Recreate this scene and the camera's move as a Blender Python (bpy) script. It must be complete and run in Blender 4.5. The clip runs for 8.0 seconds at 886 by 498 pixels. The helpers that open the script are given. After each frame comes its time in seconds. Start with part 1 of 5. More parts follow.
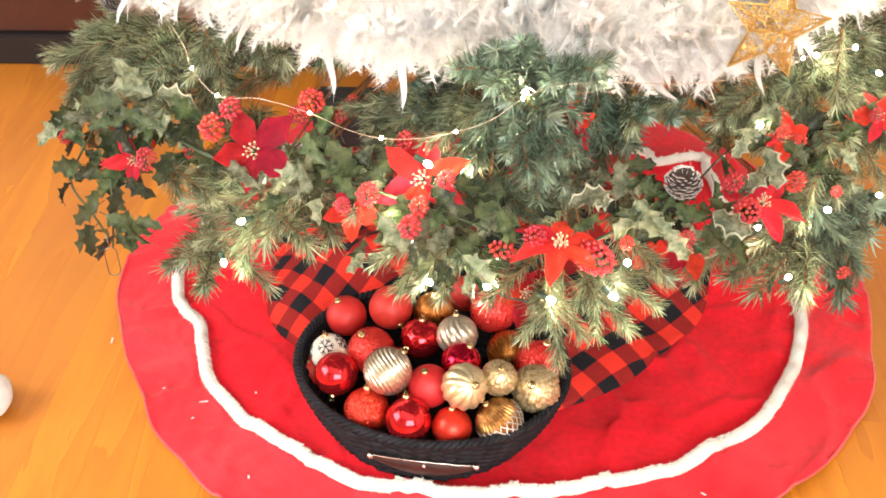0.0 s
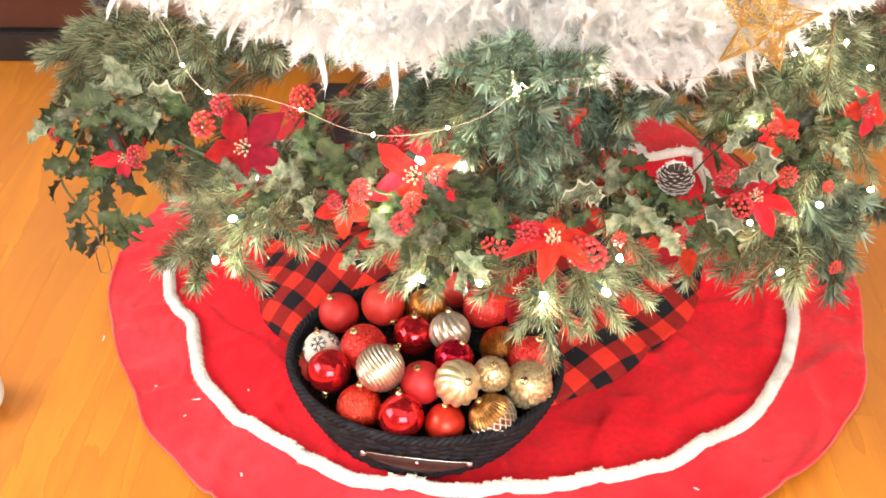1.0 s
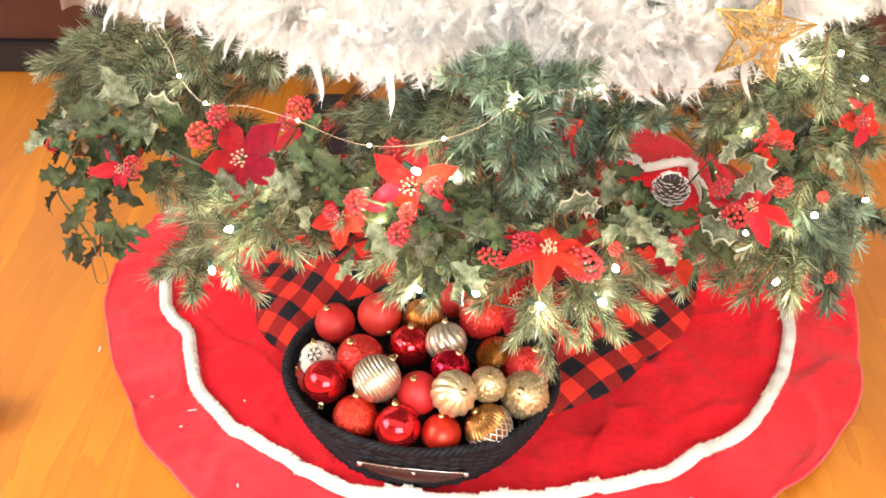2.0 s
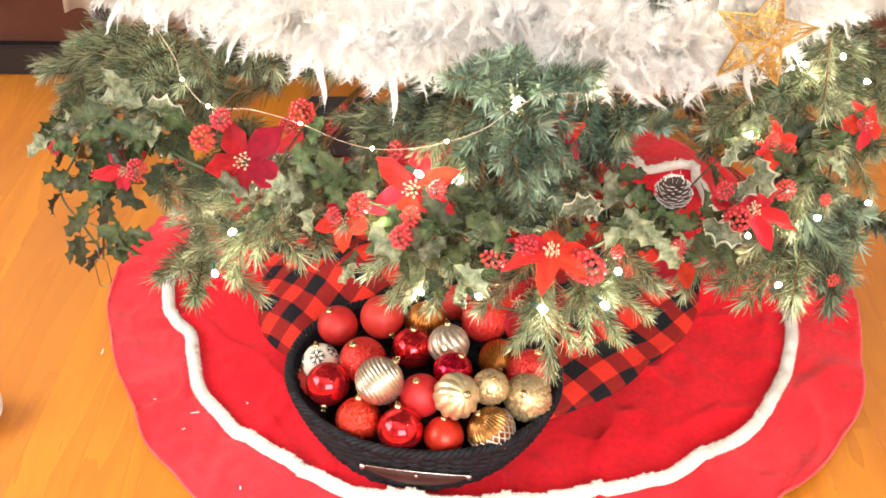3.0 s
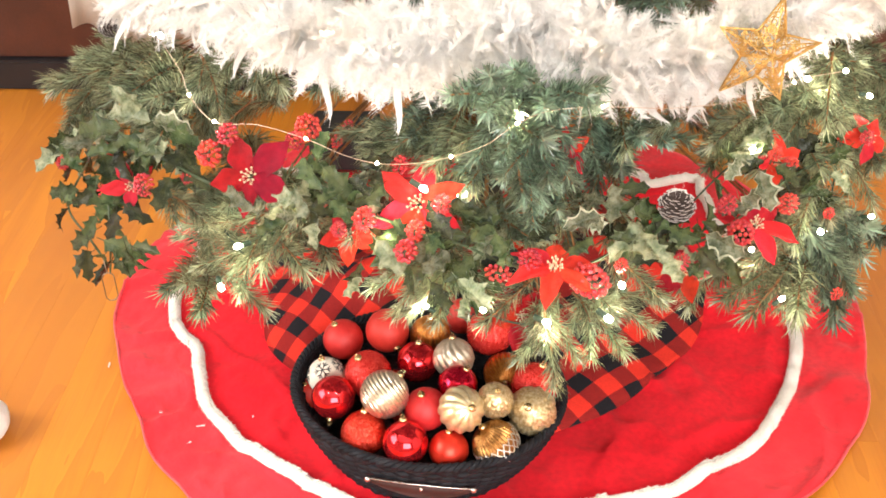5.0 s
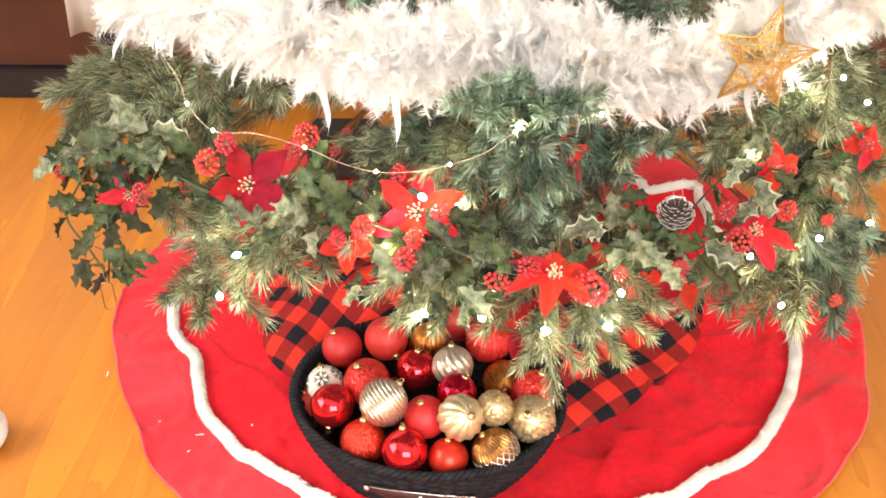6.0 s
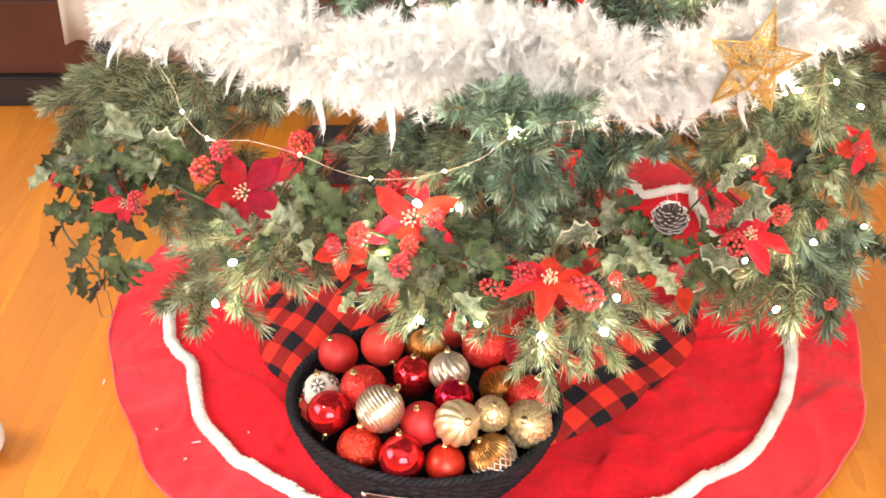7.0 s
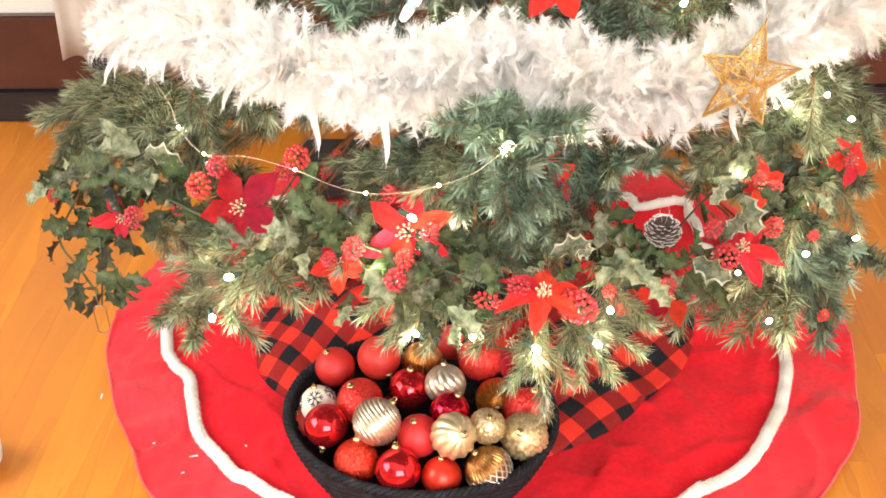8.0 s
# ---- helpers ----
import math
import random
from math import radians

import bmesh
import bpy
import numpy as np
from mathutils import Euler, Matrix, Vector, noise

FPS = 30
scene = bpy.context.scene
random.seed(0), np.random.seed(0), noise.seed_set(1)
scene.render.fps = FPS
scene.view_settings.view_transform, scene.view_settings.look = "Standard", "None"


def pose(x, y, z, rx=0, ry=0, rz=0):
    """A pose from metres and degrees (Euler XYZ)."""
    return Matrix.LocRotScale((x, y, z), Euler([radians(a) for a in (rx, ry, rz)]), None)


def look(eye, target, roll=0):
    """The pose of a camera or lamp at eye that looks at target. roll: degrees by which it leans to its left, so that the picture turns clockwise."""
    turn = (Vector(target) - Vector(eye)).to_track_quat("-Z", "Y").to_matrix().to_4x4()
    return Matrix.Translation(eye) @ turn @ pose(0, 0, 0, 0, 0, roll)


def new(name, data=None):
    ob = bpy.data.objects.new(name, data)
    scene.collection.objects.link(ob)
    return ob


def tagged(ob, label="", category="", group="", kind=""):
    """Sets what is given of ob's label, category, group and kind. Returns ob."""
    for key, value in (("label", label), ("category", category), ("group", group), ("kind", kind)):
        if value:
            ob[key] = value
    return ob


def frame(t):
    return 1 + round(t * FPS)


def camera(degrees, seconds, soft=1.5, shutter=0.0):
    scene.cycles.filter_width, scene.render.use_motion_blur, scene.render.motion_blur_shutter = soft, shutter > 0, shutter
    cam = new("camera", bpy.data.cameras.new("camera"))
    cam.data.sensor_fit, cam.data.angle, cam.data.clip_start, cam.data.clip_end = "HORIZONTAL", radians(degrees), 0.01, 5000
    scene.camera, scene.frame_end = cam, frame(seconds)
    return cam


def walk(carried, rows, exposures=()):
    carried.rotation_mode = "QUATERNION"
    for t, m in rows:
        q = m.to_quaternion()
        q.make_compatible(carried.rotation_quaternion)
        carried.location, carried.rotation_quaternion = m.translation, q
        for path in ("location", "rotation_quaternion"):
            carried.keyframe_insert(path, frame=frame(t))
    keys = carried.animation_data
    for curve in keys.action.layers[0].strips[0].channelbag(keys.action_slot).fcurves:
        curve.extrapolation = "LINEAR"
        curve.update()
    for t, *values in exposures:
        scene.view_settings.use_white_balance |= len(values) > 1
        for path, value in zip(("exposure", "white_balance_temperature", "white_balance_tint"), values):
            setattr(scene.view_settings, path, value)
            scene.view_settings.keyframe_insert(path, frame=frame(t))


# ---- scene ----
cam = camera(45.0, 8.0, soft=1.7)
# t, place, then pitch, lean and yaw of the camera
PATH = [
    (0.0, -0.0390, -1.4240, 1.0545, -35.630, 0.000, 1.620),
    (0.5, -0.0393, -1.4212, 1.0539, -35.778, 0.252, 1.539),
    (1.0, -0.0395, -1.4222, 1.0541, -35.855, -0.068, 1.085),
    (1.5, -0.0394, -1.4230, 1.0544, -35.539, -0.182, 0.833),
    (3.0, -0.0404, -1.4239, 1.0563, -35.189, -0.108, 0.964),
    (3.5, -0.0407, -1.4220, 1.0566, -35.289, 0.157, 1.395),
    (4.0, -0.0397, -1.4232, 1.0563, -35.203, 0.267, 1.373),
    (4.5, -0.0384, -1.4264, 1.0591, -34.919, 0.011, 0.902),
    (5.0, -0.0387, -1.4284, 1.0608, -34.497, 0.164, 1.361),
    (6.5, -0.0399, -1.4263, 1.0625, -34.059, 0.393, 1.118),
    (7.0, -0.0386, -1.4276, 1.0639, -33.889, 0.513, 0.993),
    (7.5, -0.0356, -1.4305, 1.0660, -33.663, 0.646, 0.841),
    (8.0, -0.0347, -1.4335, 1.0698, -33.243, 0.735, 0.888),
]
walk(cam, [(t, pose(x, y, z, 0, 0, yaw) @ pose(0, 0, 0, pitch) @ pose(0, 0, 0, 0, lean) @ pose(0, 0, 0, 90)) for t, x, y, z, pitch, lean, yaw in PATH],
     [(0.0, 0.98), (8.0, 0.98)])

# ---------------------------------------------------------------- light
world = bpy.data.worlds.new("sky")
scene.world = world
world.use_nodes = True
wn = world.node_tree
sky = wn.nodes.new("ShaderNodeTexSky")
sky.sky_type, sky.sun_disc, sky.sun_elevation, sky.sun_rotation = "NISHITA", False, radians(35), radians(250)
wn.links.new(sky.outputs[0], wn.nodes["Background"].inputs[0])
wn.nodes["Background"].inputs[1].default_value = 0.12


def window_light(name, at, target, width, height, watts, colour):
    data = bpy.data.lights.new(name, "AREA")
    data.shape, data.size, data.size_y, data.energy, data.color = "RECTANGLE", width, height, watts, colour
    ob = new(name, data)
    ob.matrix_basis = look(at, target)
    return ob


# daylight in the west window, and an added fill lamp in the south one
window_light("window_light_west", (-2.06, -0.9, 1.45), (0, -0.9, 1.2), 1.5, 1.3, 34, (1.0, 0.975, 0.945))
window_light("window_light_south", (0.5, -2.96, 1.45), (0.5, 0, 1.1), 1.9, 1.3, 66, (1.0, 0.975, 0.95))


# ---------------------------------------------------------------- materials
def shader(name):
    m = bpy.data.materials.new(name)
    m.use_nodes = True
    return m, m.node_tree, m.node_tree.nodes["Principled BSDF"]


def node(nt, kind, **kw):
    n = nt.nodes.new("ShaderNode" + kind)
    for k, v in kw.items():
        if k in n.inputs:
            n.inputs[k].default_value = v
    return n


def op(nt, what, a, b=None):
    n = nt.nodes.new("ShaderNodeMath")
    n.operation = what
    for i, v in enumerate((a, b)):
        if v is None:
            continue
        if isinstance(v, (int, float)):
            n.inputs[i].default_value = v
        else:
            nt.links.new(v, n.inputs[i])
    return n.outputs[0]


def blend(nt, fac, a, b, how="MIX"):
    n = nt.nodes.new("ShaderNodeMix")
    n.data_type, n.blend_type = "RGBA", how
    for i, v in ((0, fac), (6, a), (7, b)):
        if isinstance(v, (int, float)):
            n.inputs[i].default_value = v
        elif isinstance(v, tuple):
            n.inputs[i].default_value = (*v, 1)
        else:
            nt.links.new(v, n.inputs[i])
    return n.outputs[2]


def ramp(nt, value, lo, hi):
    n = nt.nodes.new("ShaderNodeMapRange")
    nt.links.new(value, n.inputs[0])
    n.inputs[1].default_value, n.inputs[2].default_value = lo, hi
    return n.outputs[0]


def noise_at(nt, scale, detail=4.0, stretch=None):
    tc = nt.nodes.new("ShaderNodeTexCoord")
    n = node(nt, "TexNoise", Scale=scale, Detail=detail)
    src = tc.outputs["Object"]
    if stretch:
        mp = nt.nodes.new("ShaderNodeMapping")
        mp.inputs["Scale"].default_value = stretch
        nt.links.new(src, mp.inputs[0])
        src = mp.outputs[0]
    nt.links.new(src, n.inputs["Vector"])
    return n.outputs["Fac"]


def bumped(nt, bsdf, height, strength, distance=0.002):
    b = node(nt, "Bump", Strength=strength, Distance=distance)
    nt.links.new(height, b.inputs["Height"])
    nt.links.new(b.outputs[0], bsdf.inputs["Normal"])


def surface(name, a, b, scale=30, fine=300, rough=0.5, metal=0.0, bump=0.2, depth=0.001, per_object=0.0, per_island=0.0, sheen=0.0, coat=0.0, seep=0.0, gloss=0.5):
    """A surface that wanders between two colours, with fine relief."""
    m, nt, bs = shader(name)
    col = blend(nt, ramp(nt, noise_at(nt, scale), 0.35, 0.65), a, b)
    col = blend(nt, ramp(nt, noise_at(nt, fine, 2), 0.2, 0.8), blend(nt, 1.0, col, (0.75, 0.75, 0.75), "MULTIPLY"), col)
    for amount, source in ((per_object, ("ObjectInfo", "Random")), (per_island, ("NewGeometry", "Random Per Island"))):
        if amount:
            n = nt.nodes.new("ShaderNode" + source[0])
            hsv = node(nt, "HueSaturation")
            nt.links.new(col, hsv.inputs["Color"])
            nt.links.new(op(nt, "MULTIPLY_ADD", n.outputs[source[1]], amount), hsv.inputs["Value"])
            hsv.inputs["Value"].links[0].from_node.inputs[2].default_value = 1 - amount / 2
            nt.links.new(op(nt, "MULTIPLY_ADD", n.outputs[source[1]], 0.04 * amount), hsv.inputs["Hue"])
            hsv.inputs["Hue"].links[0].from_node.inputs[2].default_value = 0.5 - 0.02 * amount
            col = hsv.outputs[0]
    nt.links.new(col, bs.inputs["Base Color"])
    nt.links.new(op(nt, "MULTIPLY_ADD", noise_at(nt, scale * 2.3), min(0.25, rough * 0.8)), bs.inputs["Roughness"])
    bs.inputs["Roughness"].links[0].from_node.inputs[2].default_value = rough - min(0.25, rough * 0.8) / 2
    bs.inputs["Metallic"].default_value = metal
    bs.inputs["Specular IOR Level"].default_value = gloss
    bs.inputs["Sheen Weight"].default_value = sheen
    bs.inputs["Coat Weight"].default_value = coat
    bs.inputs["Coat Roughness"].default_value = 0.12
    if bump:
        bumped(nt, bs, noise_at(nt, fine, 3), bump, depth)
    if seep:
        tr = nt.nodes.new("ShaderNodeBsdfTranslucent")
        nt.links.new(col, tr.inputs[0])
        mix = node(nt, "MixShader", Fac=seep)
        nt.links.new(bs.outputs[0], mix.inputs[1])
        nt.links.new(tr.outputs[0], mix.inputs[2])
        nt.links.new(mix.outputs[0], nt.nodes["Material Output"].inputs[0])
    return m


def glitter(name, a, b, rough, metal, cell=900):
    """Fine flakes, each tilted its own way."""
    m, nt, bs = shader(name)
    tc = nt.nodes.new("ShaderNodeTexCoord")
    v = node(nt, "TexVoronoi", Scale=cell)
    nt.links.new(tc.outputs["Object"], v.inputs["Vector"])
    sep = nt.nodes.new("ShaderNodeSeparateColor")
    nt.links.new(v.outputs["Color"], sep.inputs[0])
    nt.links.new(blend(nt, sep.outputs[0], a, b), bs.inputs["Base Color"])
    bs.inputs["Metallic"].default_value, bs.inputs["Roughness"].default_value = metal, rough
    geo = nt.nodes.new("ShaderNodeNewGeometry")
    tilt = nt.nodes.new("ShaderNodeVectorMath")
    tilt.operation = "MULTIPLY_ADD"
    nt.links.new(v.outputs["Color"], tilt.inputs[0])
    tilt.inputs[1].default_value = (0.9, 0.9, 0.9)
    nt.links.new(geo.outputs["Normal"], tilt.inputs[2])
    lean = nt.nodes.new("ShaderNodeVectorMath")
    lean.operation = "SUBTRACT"
    nt.links.new(tilt.outputs[0], lean.inputs[0])
    lean.inputs[1].default_value = (0.45, 0.45, 0.45)
    unit = nt.nodes.new("ShaderNodeVectorMath")
    unit.operation = "NORMALIZE"
    nt.links.new(lean.outputs[0], unit.inputs[0])
    nt.links.new(unit.outputs[0], bs.inputs["Normal"])
    return m


def glow(name, colour, strength):
    m, nt, bs = shader(name)
    bs.inputs["Base Color"].default_value = (*colour, 1)
    bs.inputs["Emission Color"].default_value = (*colour, 1)
    bs.inputs["Emission Strength"].default_value = strength
    return m


def wood_floor():
    m, nt, bs = shader("amber_oak")
    info = nt.nodes.new("ShaderNodeObjectInfo")
    tc = nt.nodes.new("ShaderNodeTexCoord")
    off = nt.nodes.new("ShaderNodeVectorMath")
    off.operation = "MULTIPLY_ADD"
    comb = nt.nodes.new("ShaderNodeCombineXYZ")
    for i in range(3):
        nt.links.new(op(nt, "MULTIPLY", info.outputs["Random"], (7.0, 31.0, 3.0)[i]), comb.inputs[i])
    nt.links.new(tc.outputs["Object"], off.inputs[0])
    off.inputs[1].default_value = (1, 1, 1)
    nt.links.new(comb.outputs[0], off.inputs[2])
    mp = nt.nodes.new("ShaderNodeMapping")
    mp.inputs["Scale"].default_value = (9, 1.0, 9)
    nt.links.new(off.outputs[0], mp.inputs[0])
    fig = node(nt, "TexNoise", Scale=1.4, Detail=3, Distortion=0.9)
    nt.links.new(mp.outputs[0], fig.inputs["Vector"])
    rings = op(nt, "FRACT", op(nt, "MULTIPLY", fig.outputs["Fac"], 4.5))
    mp2 = nt.nodes.new("ShaderNodeMapping")
    mp2.inputs["Scale"].default_value = (420, 9, 420)
    nt.links.new(off.outputs[0], mp2.inputs[0])
    pores = node(nt, "TexNoise", Scale=1.0, Detail=4)
    nt.links.new(mp2.outputs[0], pores.inputs["Vector"])
    cloud = noise_at(nt, 2.5)
    col = blend(nt, ramp(nt, rings, 0.1, 1.2), (0.60, 0.218, 0.018), (0.45, 0.145, 0.012))
    col = blend(nt, op(nt, "MULTIPLY", ramp(nt, pores.outputs["Fac"], 0.5, 0.75), 0.22), col, (0.30, 0.088, 0.016))
    col = blend(nt, op(nt, "MULTIPLY", info.outputs["Random"], 0.75), col, (0.40, 0.130, 0.022))
    col = blend(nt, op(nt, "MULTIPLY", ramp(nt, cloud, 0.4, 0.7), 0.3), col, (0.62, 0.245, 0.026))
    knot = node(nt, "TexVoronoi", Scale=2.3)
    mp3 = nt.nodes.new("ShaderNodeMapping")
    mp3.inputs["Scale"].default_value = (1, 0.6, 1)
    nt.links.new(off.outputs[0], mp3.inputs[0])
    nt.links.new(mp3.outputs[0], knot.inputs["Vector"])
    spot = op(nt, "SUBTRACT", 1.0, ramp(nt, knot.outputs["Distance"], 0.012, 0.03))
    col = blend(nt, op(nt, "MULTIPLY", spot, 0.8), col, (0.10, 0.025, 0.008))
    nt.links.new(col, bs.inputs["Base Color"])
    nt.links.new(op(nt, "MULTIPLY_ADD", cloud, 0.25), bs.inputs["Roughness"])
    bs.inputs["Roughness"].links[0].from_node.inputs[2].default_value = 0.3
    bs.inputs["Specular IOR Level"].default_value = 0.28
    bs.inputs["Coat Weight"].default_value, bs.inputs["Coat Roughness"].default_value = 0.08, 0.25
    bumped(nt, bs, pores.outputs["Fac"], 0.12, 0.0006)
    return m


def plaid_cloth():
    """Buffalo check in red and black, woven."""
    m, nt, bs = shader("buffalo_check")
    uv = nt.nodes.new("ShaderNodeUVMap")
    sep = nt.nodes.new("ShaderNodeSeparateXYZ")
    nt.links.new(uv.outputs[0], sep.inputs[0])
    bands = []
    for i in range(2):
        bands.append(op(nt, "GREATER_THAN", op(nt, "FRACT", op(nt, "MULTIPLY", sep.outputs[i], 1 / 0.066)), 0.5))
    both = op(nt, "MULTIPLY", bands[0], bands[1])
    one = op(nt, "MAXIMUM", bands[0], bands[1])
    twill = op(nt, "FRACT", op(nt, "MULTIPLY", op(nt, "ADD", sep.outputs[0], sep.outputs[1]), 420.0))
    mixed = blend(nt, ramp(nt, twill, 0.3, 0.7), (0.34, 0.017, 0.014), (0.20, 0.013, 0.012))
    col = blend(nt, one, (0.74, 0.035, 0.02), mixed)
    col = blend(nt, both, col, (0.012, 0.011, 0.014))
    col = blend(nt, ramp(nt, noise_at(nt, 600, 2), 0.3, 0.7), blend(nt, 1.0, col, (0.75, 0.75, 0.75), "MULTIPLY"), col)
    nt.links.new(col, bs.inputs["Base Color"])
    bs.inputs["Roughness"].default_value, bs.inputs["Specular IOR Level"].default_value = 0.9, 0.2
    bumped(nt, bs, noise_at(nt, 900, 2), 0.4, 0.0008)
    return m


M_FLOOR = wood_floor()
M_PLAID = plaid_cloth()
M_WALL = surface("cream_wall_paint", (0.74, 0.70, 0.62), (0.70, 0.66, 0.58), 3, 400, 0.7, bump=0.08)
M_CEIL = surface("white_ceiling_paint", (0.8, 0.8, 0.78), (0.77, 0.77, 0.75), 3, 300, 0.8, bump=0.1)
M_CHERRY = surface("dark_cherry_wood", (0.10, 0.026, 0.015), (0.055, 0.016, 0.011), 6, 250, 0.35, bump=0.1, coat=0.2)
M_NEAR_BLACK = surface("near_black", (0.020, 0.012, 0.012), (0.012, 0.009, 0.010), 8, 200, 0.5)
M_FRAME = surface("white_window_paint", (0.8, 0.79, 0.76), (0.76, 0.75, 0.72), 8, 300, 0.4, bump=0.05)
M_CURTAIN = surface("ivory_curtain_cloth", (0.72, 0.66, 0.57), (0.66, 0.60, 0.51), 8, 700, 0.9, bump=0.3, seep=0.25)
M_FELT = surface("red_felt", (0.80, 0.014, 0.026), (0.72, 0.009, 0.019), 7, 110, 0.9, bump=0.3, depth=0.002, sheen=0.06, gloss=0.15)
# border colour: pinker than the middle, uneven in tone
M_BORDER = surface("pinker_red_felt", (0.84, 0.040, 0.055), (0.72, 0.012, 0.022), 5, 110, 0.85, bump=0.35, depth=0.002, sheen=0.14, gloss=0.2)
M_HEM = surface("pink_hem_cloth", (0.82, 0.085, 0.095), (0.77, 0.05, 0.06), 20, 300, 0.9, bump=0.4, sheen=0.2)
M_PLUSH = surface("cream_plush", (0.92, 0.88, 0.80), (0.86, 0.81, 0.72), 60, 500, 0.95, bump=0.6, depth=0.002, sheen=0.3)
M_BASKET = surface("black_seagrass", (0.014, 0.014, 0.018), (0.005, 0.005, 0.007), 60, 500, 0.7, bump=0.8, per_island=0.5, gloss=0.25)
M_LEATHER = surface("dark_brown_leather", (0.055, 0.022, 0.016), (0.035, 0.014, 0.011), 40, 500, 0.6, bump=0.2, gloss=0.3)
M_STEEL = surface("nickel", (0.75, 0.72, 0.68), (0.65, 0.62, 0.58), 100, 700, 0.25, metal=1.0, bump=0.05)
M_WIRE = surface("hook_wire", (0.32, 0.27, 0.22), (0.25, 0.21, 0.17), 100, 700, 0.35, metal=1.0, bump=0.05)
M_GOLD = glitter("gold_glitter", (0.66, 0.45, 0.17), (0.42, 0.26, 0.07), 0.35, 1.0, 1500)
M_CAP = surface("gold_cap", (0.85, 0.66, 0.36), (0.75, 0.55, 0.28), 150, 700, 0.25, metal=1.0, bump=0.1)
BALL = {
    "matte": surface("matte_red_lacquer", (0.62, 0.022, 0.02), (0.54, 0.016, 0.016), 3, 60, 0.55, bump=0.05, per_object=0.25),
    "satin": surface("satin_orange_red", (0.72, 0.040, 0.018), (0.64, 0.030, 0.014), 3, 60, 0.36, metal=0.55, bump=0.03),
    "glitter": glitter("red_glitter", (0.92, 0.07, 0.05), (0.55, 0.014, 0.014), 0.22, 0.5, 30),
    "ember": glitter("dark_red_glitter", (0.72, 0.055, 0.020), (0.36, 0.010, 0.008), 0.26, 0.6, 34),
    "shiny": surface("mirror_red", (0.85, 0.035, 0.045), (0.78, 0.028, 0.036), 3, 60, 0.06, metal=0.85, bump=0.0),
    "crimson": surface("mirror_crimson", (0.72, 0.016, 0.05), (0.66, 0.012, 0.04), 3, 60, 0.06, metal=0.85, bump=0.0),
    "snow": surface("pearl_white", (0.78, 0.72, 0.62), (0.72, 0.66, 0.55), 5, 60, 0.4, bump=0.05),
    "swirl": surface("champagne_silver", (0.88, 0.80, 0.66), (0.74, 0.64, 0.48), 6, 60, 0.3, metal=0.9, bump=0.04),
    "twist": surface("pale_champagne", (0.80, 0.72, 0.58), (0.66, 0.54, 0.38), 6, 60, 0.34, metal=0.8, bump=0.04),
    "pumpkin": surface("cream_gold", (0.88, 0.76, 0.50), (0.78, 0.60, 0.32), 5, 60, 0.36, metal=0.75, bump=0.04),
    "rib": surface("bronze", (0.66, 0.28, 0.06), (0.46, 0.16, 0.03), 6, 60, 0.32, metal=0.9, bump=0.04),
    "comb": surface("antique_gold", (0.46, 0.23, 0.07), (0.30, 0.14, 0.04), 6, 60, 0.3, metal=0.9, bump=0.04),
    "crackle": surface("old_gold", (0.86, 0.72, 0.44), (0.56, 0.38, 0.16), 9, 60, 0.34, metal=0.7, bump=0.2),
}
M_INK = surface("black_paint", (0.02, 0.02, 0.02), (0.015, 0.015, 0.015), 60, 500, 0.5, bump=0.1)
M_SILVER = surface("silver_lines", (0.85, 0.82, 0.76), (0.78, 0.74, 0.66), 60, 500, 0.3, metal=0.7, bump=0.1)
M_PINE = surface("olive_pine_needles", (0.40, 0.405, 0.240), (0.165, 0.215, 0.130), 25, 300, 0.24, bump=0, per_object=0.6, per_island=1.4, seep=0.2, coat=0.3)
M_FIR = surface("blue_green_fir_needles", (0.285, 0.350, 0.240), (0.110, 0.180, 0.120), 25, 300, 0.3, bump=0, per_object=0.6, per_island=1.2, seep=0.2, coat=0.3)
M_TWIG = surface("brown_twig", (0.34, 0.150, 0.045), (0.22, 0.095, 0.032), 80, 500, 0.8, bump=0.4)
M_TRUNK = surface("dark_green_pole", (0.018, 0.03, 0.018), (0.012, 0.022, 0.013), 30, 300, 0.6)
M_LEAF = surface("holly_leaf_green", (0.112, 0.132, 0.050), (0.030, 0.052, 0.018), 2.5, 30, 0.24, bump=0.5, depth=0.03, per_object=1.4, seep=0.12, gloss=0.5, coat=0.2)
M_FROST = surface("frosted_holly_leaf", (0.34, 0.35, 0.22), (0.08, 0.11, 0.050), 3.5, 30, 0.28, bump=0.4, depth=0.02, per_object=0.9, seep=0.1)
M_CREAM_EDGE = surface("cream_leaf_edge", (0.62, 0.60, 0.46), (0.45, 0.46, 0.32), 3, 40, 0.45, bump=0.1)
M_VINE = surface("green_vine", (0.06, 0.09, 0.035), (0.04, 0.06, 0.025), 60, 400, 0.6)
M_PETAL = surface("red_velvet_petal", (0.36, 0.005, 0.009), (0.22, 0.003, 0.006), 3, 45, 0.8, bump=0.3, depth=0.01, per_object=0.5, gloss=0.2, sheen=0.05, seep=0.15)
M_PETAL_B = surface("scarlet_silk_petal", (0.66, 0.014, 0.014), (0.46, 0.006, 0.008), 3, 45, 0.7, bump=0.3, depth=0.01, per_object=0.4, gloss=0.3, sheen=0.05, seep=0.22)
M_BERRY = surface("coral_red_berry", (0.62, 0.040, 0.045), (0.46, 0.014, 0.020), 3, 20, 0.3, bump=0.05, per_object=0.3, per_island=0.3, coat=0.3)
M_BEAD = surface("pale_gold_bead", (0.85, 0.78, 0.55), (0.70, 0.60, 0.36), 90, 700, 0.3, metal=0.3, bump=0.05)
